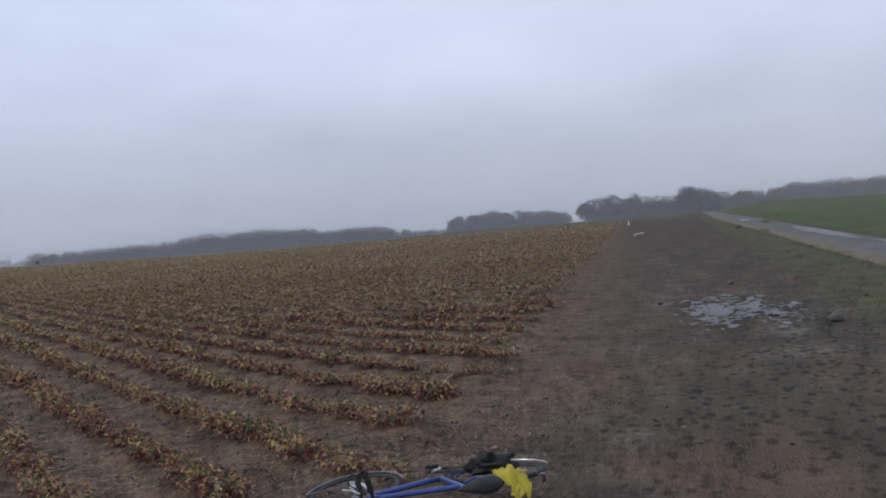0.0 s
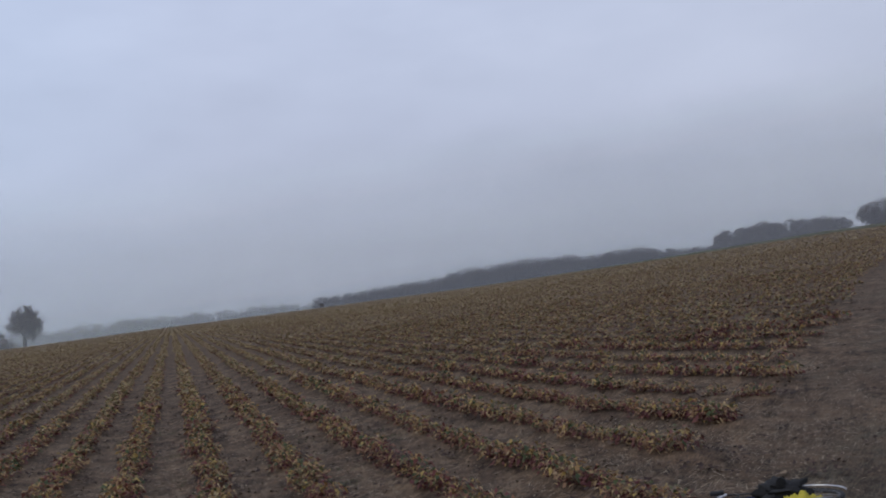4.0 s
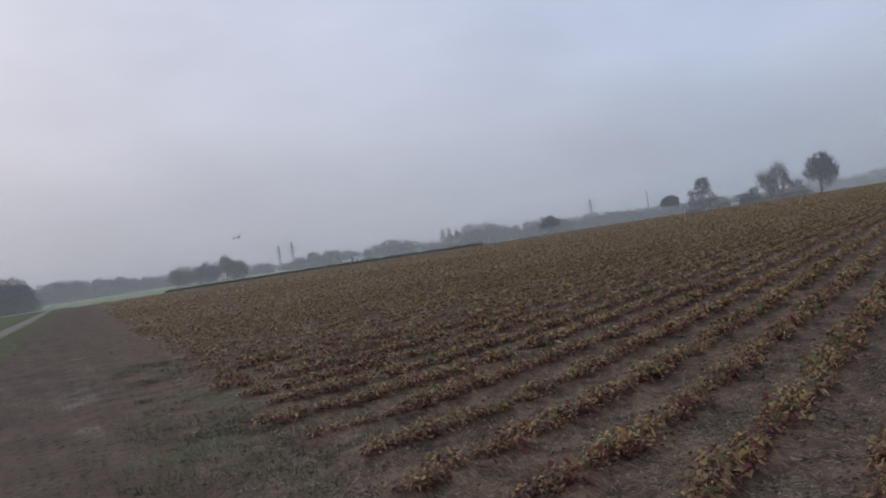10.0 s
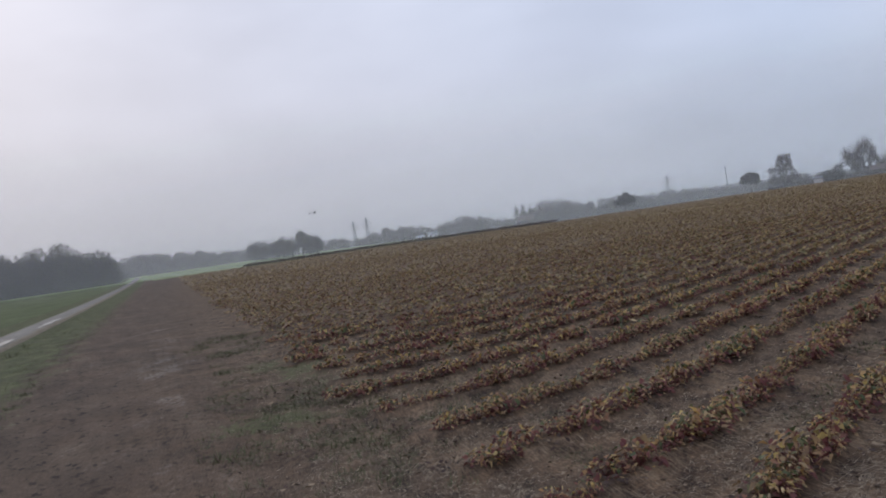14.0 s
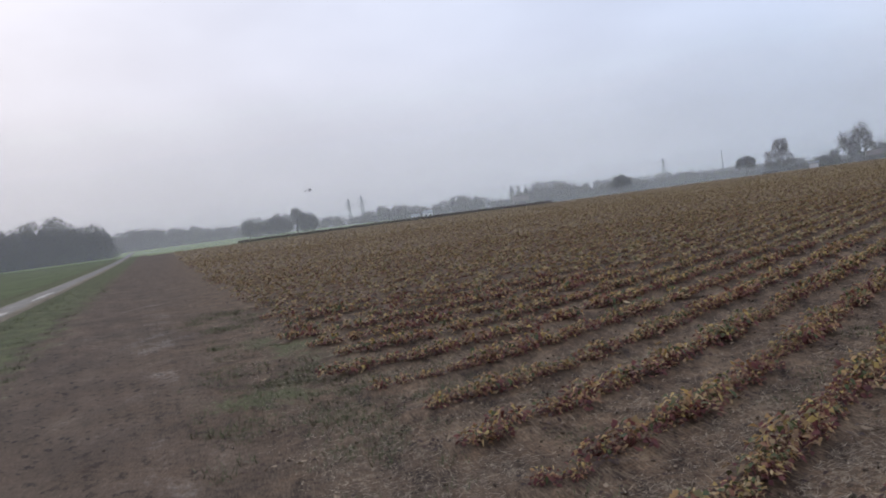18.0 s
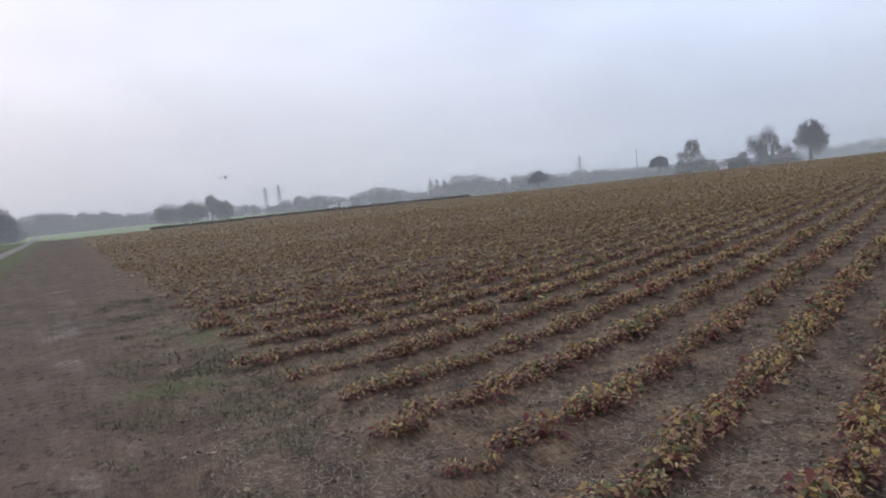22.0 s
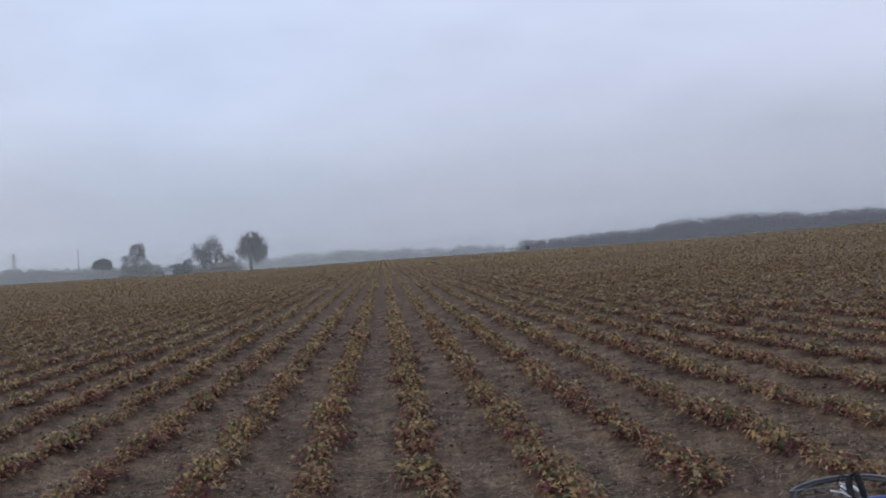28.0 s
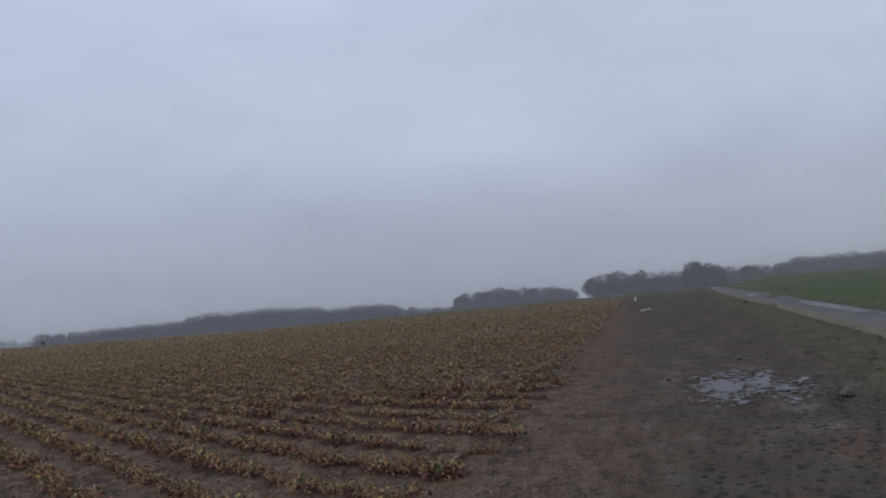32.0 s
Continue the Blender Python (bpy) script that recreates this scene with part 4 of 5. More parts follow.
def build_crop():
    rng = np.random.default_rng(11)
    near = row_places(rng, 2.0, 20, 0.19)
    forms = [plant_form(rng, 108, 0.145, 0.135, 0.045) for _ in range(10)]
    order = np.argsort(np.hypot(near[:, 0], near[:, 1]))
    near = near[order]
    single, rest = near[:280], near[280:]
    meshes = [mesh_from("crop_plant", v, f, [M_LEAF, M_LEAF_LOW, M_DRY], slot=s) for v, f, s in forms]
    for n, (x, y, z, a, s, h) in enumerate(single):
        ob = new("crop_plant", meshes[n % 10])
        ob.matrix_basis = Matrix.LocRotScale((x, y, z), Euler((0, 0, a)), (s, s, h))
        tagged(ob, CROP_NOTE, "plant", "plants in the crop rows")
    reach = np.hypot(rest[:, 0], rest[:, 1])
    lean = [plant_form(rng, 56, 0.145, 0.135, 0.062) for _ in range(10)]
    for form, stand in ((forms, rest[reach < 12.5]), (lean, rest[reach >= 12.5])):
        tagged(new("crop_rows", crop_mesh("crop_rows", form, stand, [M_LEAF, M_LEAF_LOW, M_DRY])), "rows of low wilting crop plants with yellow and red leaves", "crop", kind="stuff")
    # leaves dropped beside the rows
    low = row_places(rng, 2.5, 26, 0.085)
    low = low[patchy(low[:, 0], low[:, 1], 1.3, 31.0) + 0.5 * patchy(low[:, 0], low[:, 1], 4.0, 12.0) > -0.08]
    low[:, :2] += rng.normal(0, 0.16, (len(low), 2))
    low[:, 2] = land(low[:, 0], low[:, 1]) + 0.06 * np.exp(-(row_gap(low[:, 0], low[:, 1]) / 0.17) ** 2) + 0.008
    forms = [plant_form(rng, 11, 0.13, 0.02, 0.045, False) for _ in range(6)]
    r, a = 5 + 40 * rng.uniform(0, 1, 1500) ** 1.2, np.radians(rng.uniform(-25, 95, 1500))
    x, y = -np.sin(a) * r, np.cos(a) * r
    edge = field_depth(x, y) + rng.normal(0, 0.35, len(x))
    ok = (edge > -1.3) & (edge < 0.4)
    x, y = x[ok], y[ok]
    k = rng.uniform(0.6, 1.4, len(x))
    low = np.concatenate([low, np.stack([x, y, land(x, y) + 0.012, rng.uniform(0, 6.28, len(x)), k, k], 1)])
    tagged(new("fallen_leaves", crop_mesh("fallen_leaves", forms, low, [M_FALLEN, M_FALLEN])), "dead brown leaves lying beside the crop rows", "leaves", kind="stuff")
    for near, far, gap, n, leaf in ((20, 48, 0.2, 28, 0.083), (48, 115, 0.36, 10, 0.135)):
        mid = row_places(rng, near, far, gap)
        forms = [plant_form(rng, n, 0.13, 0.115, leaf, False) for _ in range(8)]
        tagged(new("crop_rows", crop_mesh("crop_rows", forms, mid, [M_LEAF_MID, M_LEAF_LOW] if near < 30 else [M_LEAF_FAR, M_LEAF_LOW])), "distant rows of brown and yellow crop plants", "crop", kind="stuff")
    far = row_places(rng, 115, 299, 1.3)
    forms = [plant_form(rng, 4, 0.24, 0.15, 0.34, False) for _ in range(4)]
    tagged(new("crop_rows", crop_mesh("crop_rows", forms, far, [M_LEAF_FAR, M_LEAF_FAR])), "far end of the brown crop field", "crop", kind="stuff")


build_crop()


# ---- small tools for built things ----
def bm_of(v, f):
    bm = bmesh.new()
    vs = [bm.verts.new(tuple(p)) for p in v]
    for q in f:
        try:
            bm.faces.new([vs[int(i)] for i in dict.fromkeys(q)])
        except ValueError:
            pass
    return bm


def bm_tube(path, radius, sides=8):
    radii = radius if isinstance(radius, (list, tuple)) else [radius] * len(path)
    v, f = tube_arrays([Vector(p) for p in path], radii, sides)
    bm = bm_of(v, f)
    bm.verts.ensure_lookup_table()
    n = len(v)
    bm.faces.new([bm.verts[i] for i in range(sides)][::-1])
    bm.faces.new([bm.verts[i] for i in range(n - sides, n)])
    bmesh.ops.recalc_face_normals(bm, faces=bm.faces)
    return bm


def bm_box(size, centre=(0, 0, 0), bevel=0.0, turn=0.0):
    bm = bmesh.new()
    bmesh.ops.create_cube(bm, size=1.0, matrix=Matrix.LocRotScale(centre, Euler((0, 0, radians(turn))), size))
    if bevel:
        bmesh.ops.bevel(bm, geom=bm.edges[:], offset=bevel, segments=2, affect="EDGES", profile=0.5)
    return bm


def bm_ball(size, centre=(0, 0, 0), seg=12, rough=0.0, seed=0):
    bm = bmesh.new()
    bmesh.ops.create_uvsphere(bm, u_segments=seg, v_segments=max(6, seg * 2 // 3), radius=0.5)
    for q in bm.verts:
        k = 1 + rough * noise.noise(q.co * 5 + Vector((seed * 3.1, seed, 0)))
        q.co = Vector((q.co.x * size[0] * k + centre[0], q.co.y * size[1] * k + centre[1], q.co.z * size[2] * k + centre[2]))
    return bm


def bm_ring(radius, tube, centre=(0, 0, 0), start=0.0, end=360.0, n=40, sides=8, wide=1.0):
    """A hoop in the local x-y plane, whole or an arc."""
    full = end - start >= 360
    v, f = [], []
    m = n if full else n + 1
    for i in range(m):
        a = radians(start + (end - start) * i / n)
        for k in range(sides):
            b = 2 * math.pi * k / sides
            r = radius + tube * math.cos(b)
            v.append((centre[0] + r * math.cos(a), centre[1] + r * math.sin(a), centre[2] + tube * wide * math.sin(b)))
    for i in range(n):
        for k in range(sides):
            f.append((i * sides + k, ((i + 1) % m) * sides + k, ((i + 1) % m) * sides + (k + 1) % sides, i * sides + (k + 1) % sides))
    bm = bm_of(v, f)
    bmesh.ops.recalc_face_normals(bm, faces=bm.faces)
    return bm


def bm_add(*parts):
    """Several pieces of one part as one mesh."""
    out = bmesh.new()
    for b in parts:
        me = bpy.data.meshes.new("piece")
        b.to_mesh(me)
        b.free()
        out.from_mesh(me)
        bpy.data.meshes.remove(me)
    return out


M_BLUE = plain("blue_bike_paint", (0.022, 0.045, 0.17), (0.05, 0.09, 0.28), 0.32, 6.0, 0.0, 0.05)
M_SILVER = plain("worn_bright_metal", (0.45, 0.45, 0.46), (0.72, 0.72, 0.73), 0.32, 12.0, 1.0, 0.05)
M_BLACK = plain("black_rubber", (0.012, 0.012, 0.013), (0.035, 0.034, 0.033), 0.7, 20.0)
M_SADDLE = plain("grey_black_leather", (0.03, 0.03, 0.032), (0.06, 0.058, 0.056), 0.5, 15.0)
M_YELLOW = plain("bright_yellow_cloth", (0.36, 0.29, 0.022), (0.56, 0.47, 0.05), 0.8, 9.0, 0.0, 0.3)
M_RED = plain("red_plastic", (0.06, 0.012, 0.02), (0.10, 0.02, 0.026), 0.35, 8.0)
M_WHITE = plain("weathered_white_paint", (0.55, 0.54, 0.5), (0.8, 0.79, 0.76), 0.6, 3.0)
M_STEEL = plain("galvanised_steel", (0.16, 0.17, 0.18), (0.28, 0.29, 0.30), 0.6, 2.0, 0.3)
M_HULL = plain("grey_glossy_hull", (0.16, 0.16, 0.17), (0.3, 0.3, 0.31), 0.3, 5.0, 0.0, 0.0)
M_WOOD = plain("grey_weathered_wood", (0.16, 0.14, 0.11), (0.34, 0.31, 0.26), 0.85, 5.0)
M_STONE = plain("dirty_field_stone", (0.07, 0.058, 0.048), (0.17, 0.148, 0.126), 0.85, 9.0)
M_BRICK = plain("dull_red_brick", (0.06, 0.042, 0.038), (0.11, 0.07, 0.06), 0.85, 1.5)
M_ROOF = plain("dark_roof_tiles", (0.07, 0.045, 0.04), (0.13, 0.08, 0.065), 0.8, 1.5)
M_GLASS = plain("dark_window_glass", (0.02, 0.022, 0.025), (0.04, 0.042, 0.046), 0.1, 2.0, 0.0, 0.0)
M_HEDGE = islands("brown_hedge_twigs", [(0.0, (0.06, 0.04, 0.03)), (0.6, (0.105, 0.07, 0.05)), (1.0, (0.15, 0.105, 0.075))], 0.85)
M_GRASS = islands("rough_grass_blades", [(0.0, (0.045, 0.056, 0.022)), (0.5, (0.075, 0.10, 0.038)), (0.85, (0.12, 0.125, 0.06)), (1.0, (0.19, 0.16, 0.095))], 0.7)
M_STRAW = islands("dry_straw", [(0.0, (0.055, 0.036, 0.028)), (0.5, (0.21, 0.155, 0.105)), (1.0, (0.50, 0.41, 0.29))], 0.8)
M_CRUMB = islands("dry_soil_crumbs", [(0.0, (0.03, 0.02, 0.015)), (0.6, (0.09, 0.062, 0.042)), (1.0, (0.15, 0.105, 0.07))], 0.9)
M_CLOD = islands("mud_clods", [(0.0, (0.045, 0.03, 0.024)), (0.6, (0.085, 0.06, 0.048)), (1.0, (0.13, 0.095, 0.075))], 0.9)


# ---- bicycle lying beside the field ----
for dull in (M_BLACK, M_SADDLE):
    dull.node_tree.nodes["Principled BSDF"].inputs["Specular IOR Level"].default_value = 0.2


def build_bicycle():
    bike = new("bicycle")
    # local: x towards the front wheel, y towards the saddle, z out of the ground
    fwd, up = Vector((-1.0, -0.02, 0)).normalized(), Vector((0.02, -1.0, 0)).normalized()
    side = Vector((0, 0, 1))
    m = Matrix((fwd, up, side)).transposed().to_4x4()
    bike.matrix_basis = Matrix.Translation((0.2, 5.95, float(land(0.2, 5.95)) + 0.132)) @ m @ pose(0, 0, 0, 5, 3, 0) @ Matrix.Diagonal((0.9, 0.9, 0.9, 1))

    def wheel(x, y):
        w = part("wheel", bm_ring(0.012, 0.018, (x, y, 0), n=12, wide=3.0), M_SILVER, bike, "bicycle wheel with a silver rim and thin spokes")
        part("tyre", bm_ring(0.325, 0.016, (x, y, 0), n=48), M_BLACK, w, "black rubber tyre")
        part("rim", bm_ring(0.308, 0.011, (x, y, 0), n=48, sides=6), M_SADDLE, w)
        for k in range(18):
            a = radians(20 * k)
            d = 0.03 if k % 2 else -0.03
            part("spoke", bm_tube([(x + 0.015 * math.cos(a + 1), y + 0.015 * math.sin(a + 1), d), (x + 0.305 * math.cos(a), y + 0.305 * math.sin(a), 0)], 0.0011, 4), M_STEEL, w)
        return w

    wheel(0.03, 0)
    steer = Matrix.Translation((1.04, 0, -0.01)) @ Euler((radians(-8), radians(4), 0)).to_matrix().to_4x4() @ Matrix.Translation((-1.06, 0, 0))
    wheel(1.06, 0.0).matrix_basis = steer
    bb, seat, head, fork = (0.43, -0.06, 0), (0.27, 0.42, 0), (0.86, 0.44, 0), (0.90, 0.33, 0)
    part("down_tube", bm_tube([bb, fork], 0.02, 10), M_BLUE, bike)
    part("top_tube", bm_tube([(0.28, 0.36, 0), head], 0.018, 10), M_BLUE, bike)
    part("seat_tube", bm_tube([bb, seat], 0.018, 10), M_BLUE, bike)
    part("head_tube", bm_tube([(0.845, 0.48, 0), (0.905, 0.31, 0)], 0.024, 10), M_BLUE, bike)
    for d in (-0.05, 0.05):
        part("chain_stay", bm_tube([(0.40, -0.06, d * 0.6), (0, 0, d)], 0.009, 8), M_BLUE, bike)
        part("seat_stay", bm_tube([(0.275, 0.38, d * 0.5), (0, 0, d)], 0.008, 8), M_BLUE, bike)
        part("fork_blade", bm_tube([(0.905, 0.31, d * 0.8), (0.97, 0.13, d), (1.06, 0, d)], [0.013, 0.012, 0.008], 8), M_SILVER, bike)
    part("seat_post", bm_tube([seat, (0.245, 0.48, 0.01)], 0.013, 8), M_SILVER, bike)
    bm = bm_ball((0.31, 0.11, 0.14), (0.17, 0.5, 0.02), 18)
    for q in bm.verts:
        if q.co.x > 0.1:
            k = max(0.2, 1 - (q.co.x - 0.1) * 3.2)
            q.co.z, q.co.y = q.co.z * k, 0.5 + (q.co.y - 0.5) * max(0.45, k)
    part("saddle", bm, M_SADDLE, bike, "worn dark grey saddle")
    part("stem", bm_tube([(0.84, 0.48, 0), (0.83, 0.56, 0), (0.93, 0.56, 0)], 0.013, 8), M_BLACK, bike)
    bar = part("handlebar", bm_tube([(0.88, 0.56, -0.16), (0.92, 0.57, -0.08), (0.93, 0.56, 0.0), (0.94, 0.54, 0.06), (0.95, 0.52, 0.12), (0.945, 0.5, 0.17), (0.915, 0.5, 0.19), (0.895, 0.5, 0.15), (0.865, 0.51, 0.02)], 0.013, 8), M_BLACK, bike)
    for s in (-1, 1):
        part("grip", bm_tube([(0.905, 0.5, 0.185), (0.89, 0.5, 0.13), (0.872, 0.507, 0.05)] if s > 0 else [(0.94, 0.54, 0.05), (0.95, 0.52, 0.12), (0.946, 0.5, 0.165)], 0.02, 10), M_BLACK, bar)
        part("brake_lever", bm_tube([(0.94, 0.57, 0.06 * s), (0.99, 0.53, 0.08 * s), (1.06, 0.49, 0.085 * s)], 0.006, 6), M_SILVER if s > 0 else M_BLACK, bar)
    part("brake_cable", bm_tube([(0.86, 0.6, 0.14), (0.98, 0.62, 0.2), (1.02, 0.5, 0.12), (0.93, 0.36, 0.02)], 0.004, 6), M_BLACK, bike)
    ch = part("crank_set", bm_ring(0.085, 0.006, (0.43, -0.06, 0.055), n=28, sides=6), M_BLACK, bike)
    for s in (1, -1):
        part("crank_arm", bm_tube([(0.43, -0.06, 0.07 * s), (0.43 + 0.05 * s, -0.06 + 0.15 * s, 0.075 * s)], 0.011, 6), M_SILVER if s > 0 else M_BLACK, ch)
        part("pedal", bm_box((0.09, 0.06, 0.025), (0.43 + 0.05 * s, -0.06 + 0.15 * s, 0.11 * s), 0.006), M_BLACK, ch)
    part("chain", bm_tube([(0.43, 0.025, 0.055), (0, 0.04, 0.05), (-0.04, 0, 0.05), (0, -0.04, 0.05), (0.43, -0.145, 0.055)], 0.005, 6), M_SADDLE, bike)
    part("front_mudguard", bm_ring(0.35, 0.005, (1.06, 0, 0.015), 185, 350, 30, 6, 1.0), M_STEEL, bike, "thin dull silver mudguard").matrix_basis = steer
    part("mudguard_stay", bm_tube([(1.06, 0, 0.05), (1.40, -0.02, 0.03)], 0.003, 6), M_STEEL, bike).matrix_basis = steer
    part("rear_mudguard", bm_ring(0.35, 0.005, (0.03, 0, 0.03), 178, 268, 30, 6, 1.0), M_SILVER, bike)
    rack = part("luggage_rack", bm_tube([(0.2, 0.41, 0.06), (-0.2, 0.41, 0.06), (-0.24, 0.41, 0), (-0.2, 0.41, -0.06), (0.2, 0.41, -0.06)], 0.005, 6), M_STEEL, bike)
    for s in (-1, 1):
        part("rack_strut", bm_tube([(-0.08, 0.41, 0.06 * s), (0, 0, 0.06 * s)], 0.005, 6), M_SILVER, rack)
    part("rear_light", bm_box((0.04, 0.07, 0.06), (-0.25, 0.36, 0.0), 0.012), M_RED, bike, "dark red rear light")
    part("rack_bag", bm_ball((0.27, 0.2, 0.15), (0.07, 0.14, 0.08), 22, 0.9, 4), M_BLACK, bike, "black cloth bag strapped over the rear wheel")
    return tagged(bike, "blue bicycle with silver mudguards lying on the ground", "bicycle")


bicycle = build_bicycle()


def build_vest():
    """A crumpled yellow vest thrown over the bicycle's rear."""
    n, k = 26, 34
    v = []
    for i in range(n):
        for j in range(k):
            a, b = i / (n - 1) - 0.5, j / (k - 1) - 0.5
            wide = 0.20 + 0.16 / (1 + math.exp(30 * (b - 0.02))) + 0.09 * noise.noise((b * 6, 1.0 if a > 0 else 7.0, 3.0))
            x = a * wide * 1.1 + 0.03 * math.sin(9 * b)
            y = -b * (0.46 - 0.1 * noise.noise((a * 3, 0.5, 8.0)) * (b > 0))
            z = 0.17 * math.exp(-((b + 0.12) / 0.24) ** 2) * (1 - 1.6 * a * a) + 0.08 * noise.noise((a * 5, b * 5, 2.0)) + 0.06 * abs(noise.noise((a * 7, b * 8, 5.0))) + 0.025 * abs(noise.noise((a * 13, b * 15, 9.0)))
            v.append((x, y, z + 0.03))
    f = [(i * k + j, i * k + j + 1, (i + 1) * k + j + 1, (i + 1) * k + j) for i in range(n - 1) for j in range(k - 1)]
    bm = bm_of(v, f)
    bmesh.ops.recalc_face_normals(bm, faces=bm.faces)
    bmesh.ops.solidify(bm, geom=bm.faces[:], thickness=0.006)
    me = bpy.data.meshes.new("safety_vest")
    bm.to_mesh(me)
    bm.free()
    me.materials.append(M_YELLOW)
    for p in me.polygons:
        p.use_smooth = True
    ob = tagged(new("safety_vest", me), "crumpled bright yellow vest thrown over the bicycle", "vest")
    ob.matrix_basis = pose(0.26, 5.56, float(land(0.3, 5.6)) + 0.12, 4, 0, 12) @ Matrix.Diagonal((0.5, 0.72, 0.6, 1))


build_vest()


# ---- model helicopter hovering over the field ----
def build_helicopter():
    x, y, _ = spot(74.4, 95)
    z = EYE + 95 * math.tan(radians(2.6))
    heli = new("model_helicopter")
    heli.matrix_basis = pose(x, y, z, 0, -6, 20)
    body = bm_ball((0.46, 0.15, 0.17), (0.16, 0, 0), 18)
    for q in body.verts:
        if q.co.x < 0.12:
            q.co.z = q.co.z * (1 - 0.35 * (0.12 - q.co.x) / 0.2) + 0.02
    part("canopy", body, M_HULL, heli, "grey glossy canopy")
    part("window", bm_ball((0.2, 0.135, 0.09), (0.29, 0, 0.03), 14), M_GLASS, heli, "dark canopy window")
    part("tail_boom", bm_tube([(0.02, 0, 0.03), (-0.75, 0, 0.06)], [0.022, 0.013], 10), M_SADDLE, heli)
    part("tail_fin", bm_box((0.07, 0.008, 0.19), (-0.74, 0, 0.08), 0.003), M_RED, heli)
    part("stabiliser", bm_box((0.06, 0.2, 0.006), (-0.5, 0, 0.055), 0.002), M_WHITE, heli)
    part("mast", bm_tube([(0.1, 0, 0.06), (0.1, 0, 0.2)], 0.01, 8), M_SILVER, heli)
    hub = part("rotor_head", bm_box((0.08, 0.05, 0.04), (0.1, 0, 0.2), 0.006), M_BLACK, heli)
    for s in (-1, 1):
        part("rotor_blade", bm_box((0.68, 0.055, 0.007), (0.1 + 0.38 * s, 0.16 * s, 0.21), 0.002, 23), M_BLACK, hub)
    tail = part("tail_rotor", bm_tube([(-0.73, 0.0, 0.06), (-0.73, 0.04, 0.06)], 0.008, 8), M_BLACK, heli)
    for s in (-1, 1):
        part("tail_blade", bm_box((0.02, 0.005, 0.11), (-0.73, 0.035, 0.06 + 0.065 * s), 0.001), M_WHITE, tail)
    for s in (-1, 1):
        skid = part("skid", bm_tube([(0.36, 0.11 * s, -0.13), (0.32, 0.11 * s, -0.16), (-0.08, 0.11 * s, -0.16)], 0.008, 8), M_BLACK, heli)
        for q in (0.24, 0.02):
            part("skid_strut", bm_tube([(q, 0.04 * s, -0.05), (q, 0.09 * s, -0.1), (q, 0.11 * s, -0.16)], 0.007, 6), M_BLACK, skid)
    return tagged(heli, "small grey model helicopter hovering over the crop field", "helicopter")


build_helicopter()


# ---- farmstead at the far end of the field ----
def build_house():
    az, d = 42.05, 352
    x, y, z = spot(az, d)
    house = new("farmhouse")
    house.matrix_basis = pose(x, y, z - 0.3, 0, 0, az + 4) @ Matrix.Diagonal((1.2, 1.0, 0.76, 1))
    part("wall", bm_box((6.9, 6.0, 2.9), (0, 0, 1.45)), M_BRICK, house, smooth=False)
    v = [(-3.6, -3.4, 2.85), (3.6, -3.4, 2.85), (3.6, 3.4, 2.85), (-3.6, 3.4, 2.85), (-3.4, 0, 5.0), (3.4, 0, 5.0)]
    roof = part("roof", bm_of(v, [(0, 1, 5, 4), (2, 3, 4, 5), (1, 2, 5), (3, 0, 4), (3, 2, 1, 0)]), M_ROOF, house, smooth=False)
    part("chimney", bm_add(bm_box((0.6, 0.6, 1.5), (0.9, 0.2, 5.0)), bm_box((0.72, 0.72, 0.12), (0.9, 0.2, 5.78))), M_BRICK, roof, smooth=False)
    for i, wx in enumerate((-2.4, -0.8, 1.9)):
        w = part("window", bm_box((1.1, 0.08, 1.15), (wx, -3.03, 1.55)), M_GLASS, house, smooth=False)
        part("window_frame", bm_add(bm_box((1.22, 0.1, 0.08), (wx, -3.06, 2.15)), bm_box((1.22, 0.1, 0.08), (wx, -3.06, 0.95)), bm_box((0.06, 0.1, 1.15), (wx, -3.07, 1.55))), M_WHITE, w, smooth=False)
    part("door", bm_box((1.0, 0.08, 2.05), (0.6, -3.03, 1.03)), M_WOOD, house, smooth=False)
    tagged(house, "low brick farmhouse with a dark tiled roof", "house")
    # pale shed beside the pine
    az, d = 45.2, 296
    x, y, z = spot(az, d)
    shed = new("shed")
    shed.matrix_basis = pose(x, y, z - 0.2, 0, 0, az)
    part("wall", bm_box((2.5, 2.2, 1.6), (0, 0, 0.8)), M_WHITE, shed, smooth=False)
    part("roof", bm_of([(-1.5, -1.3, 1.7), (1.5, -1.3, 1.7), (1.5, 1.3, 2.05), (-1.5, 1.3, 2.05), (-1.5, -1.3, 1.82), (1.5, -1.3, 1.82), (1.5, 1.3, 2.17), (-1.5, 1.3, 2.17)], [(0, 3, 2, 1), (4, 5, 6, 7), (0, 1, 5, 4), (1, 2, 6, 5), (2, 3, 7, 6), (3, 0, 4, 7)]), M_STEEL, shed, smooth=False)
    part("door", bm_box((0.9, 0.06, 1.5), (0.5, -1.12, 0.8)), M_WHITE, shed, smooth=False)
    tagged(shed, "small whitewashed shed with a flat sloping roof", "shed")
    # low brick wall by the half-bare tree
    x, y, z = spot(47.5, 316)
    wall = tagged(new("garden_wall", bpy.data.meshes.new("garden_wall")), "low dark brick garden wall below the trees", "wall")
    b = bm_add(bm_box((4.6, 0.3, 0.9), (0, 0, 0.35)), bm_box((4.7, 0.4, 0.08), (0, 0, 0.84)))
    b.to_mesh(wall.data)
    b.free()
    wall.data.materials.append(M_BRICK)
    wall.matrix_basis = pose(x, y, z, 0, 0, 47)


build_house()


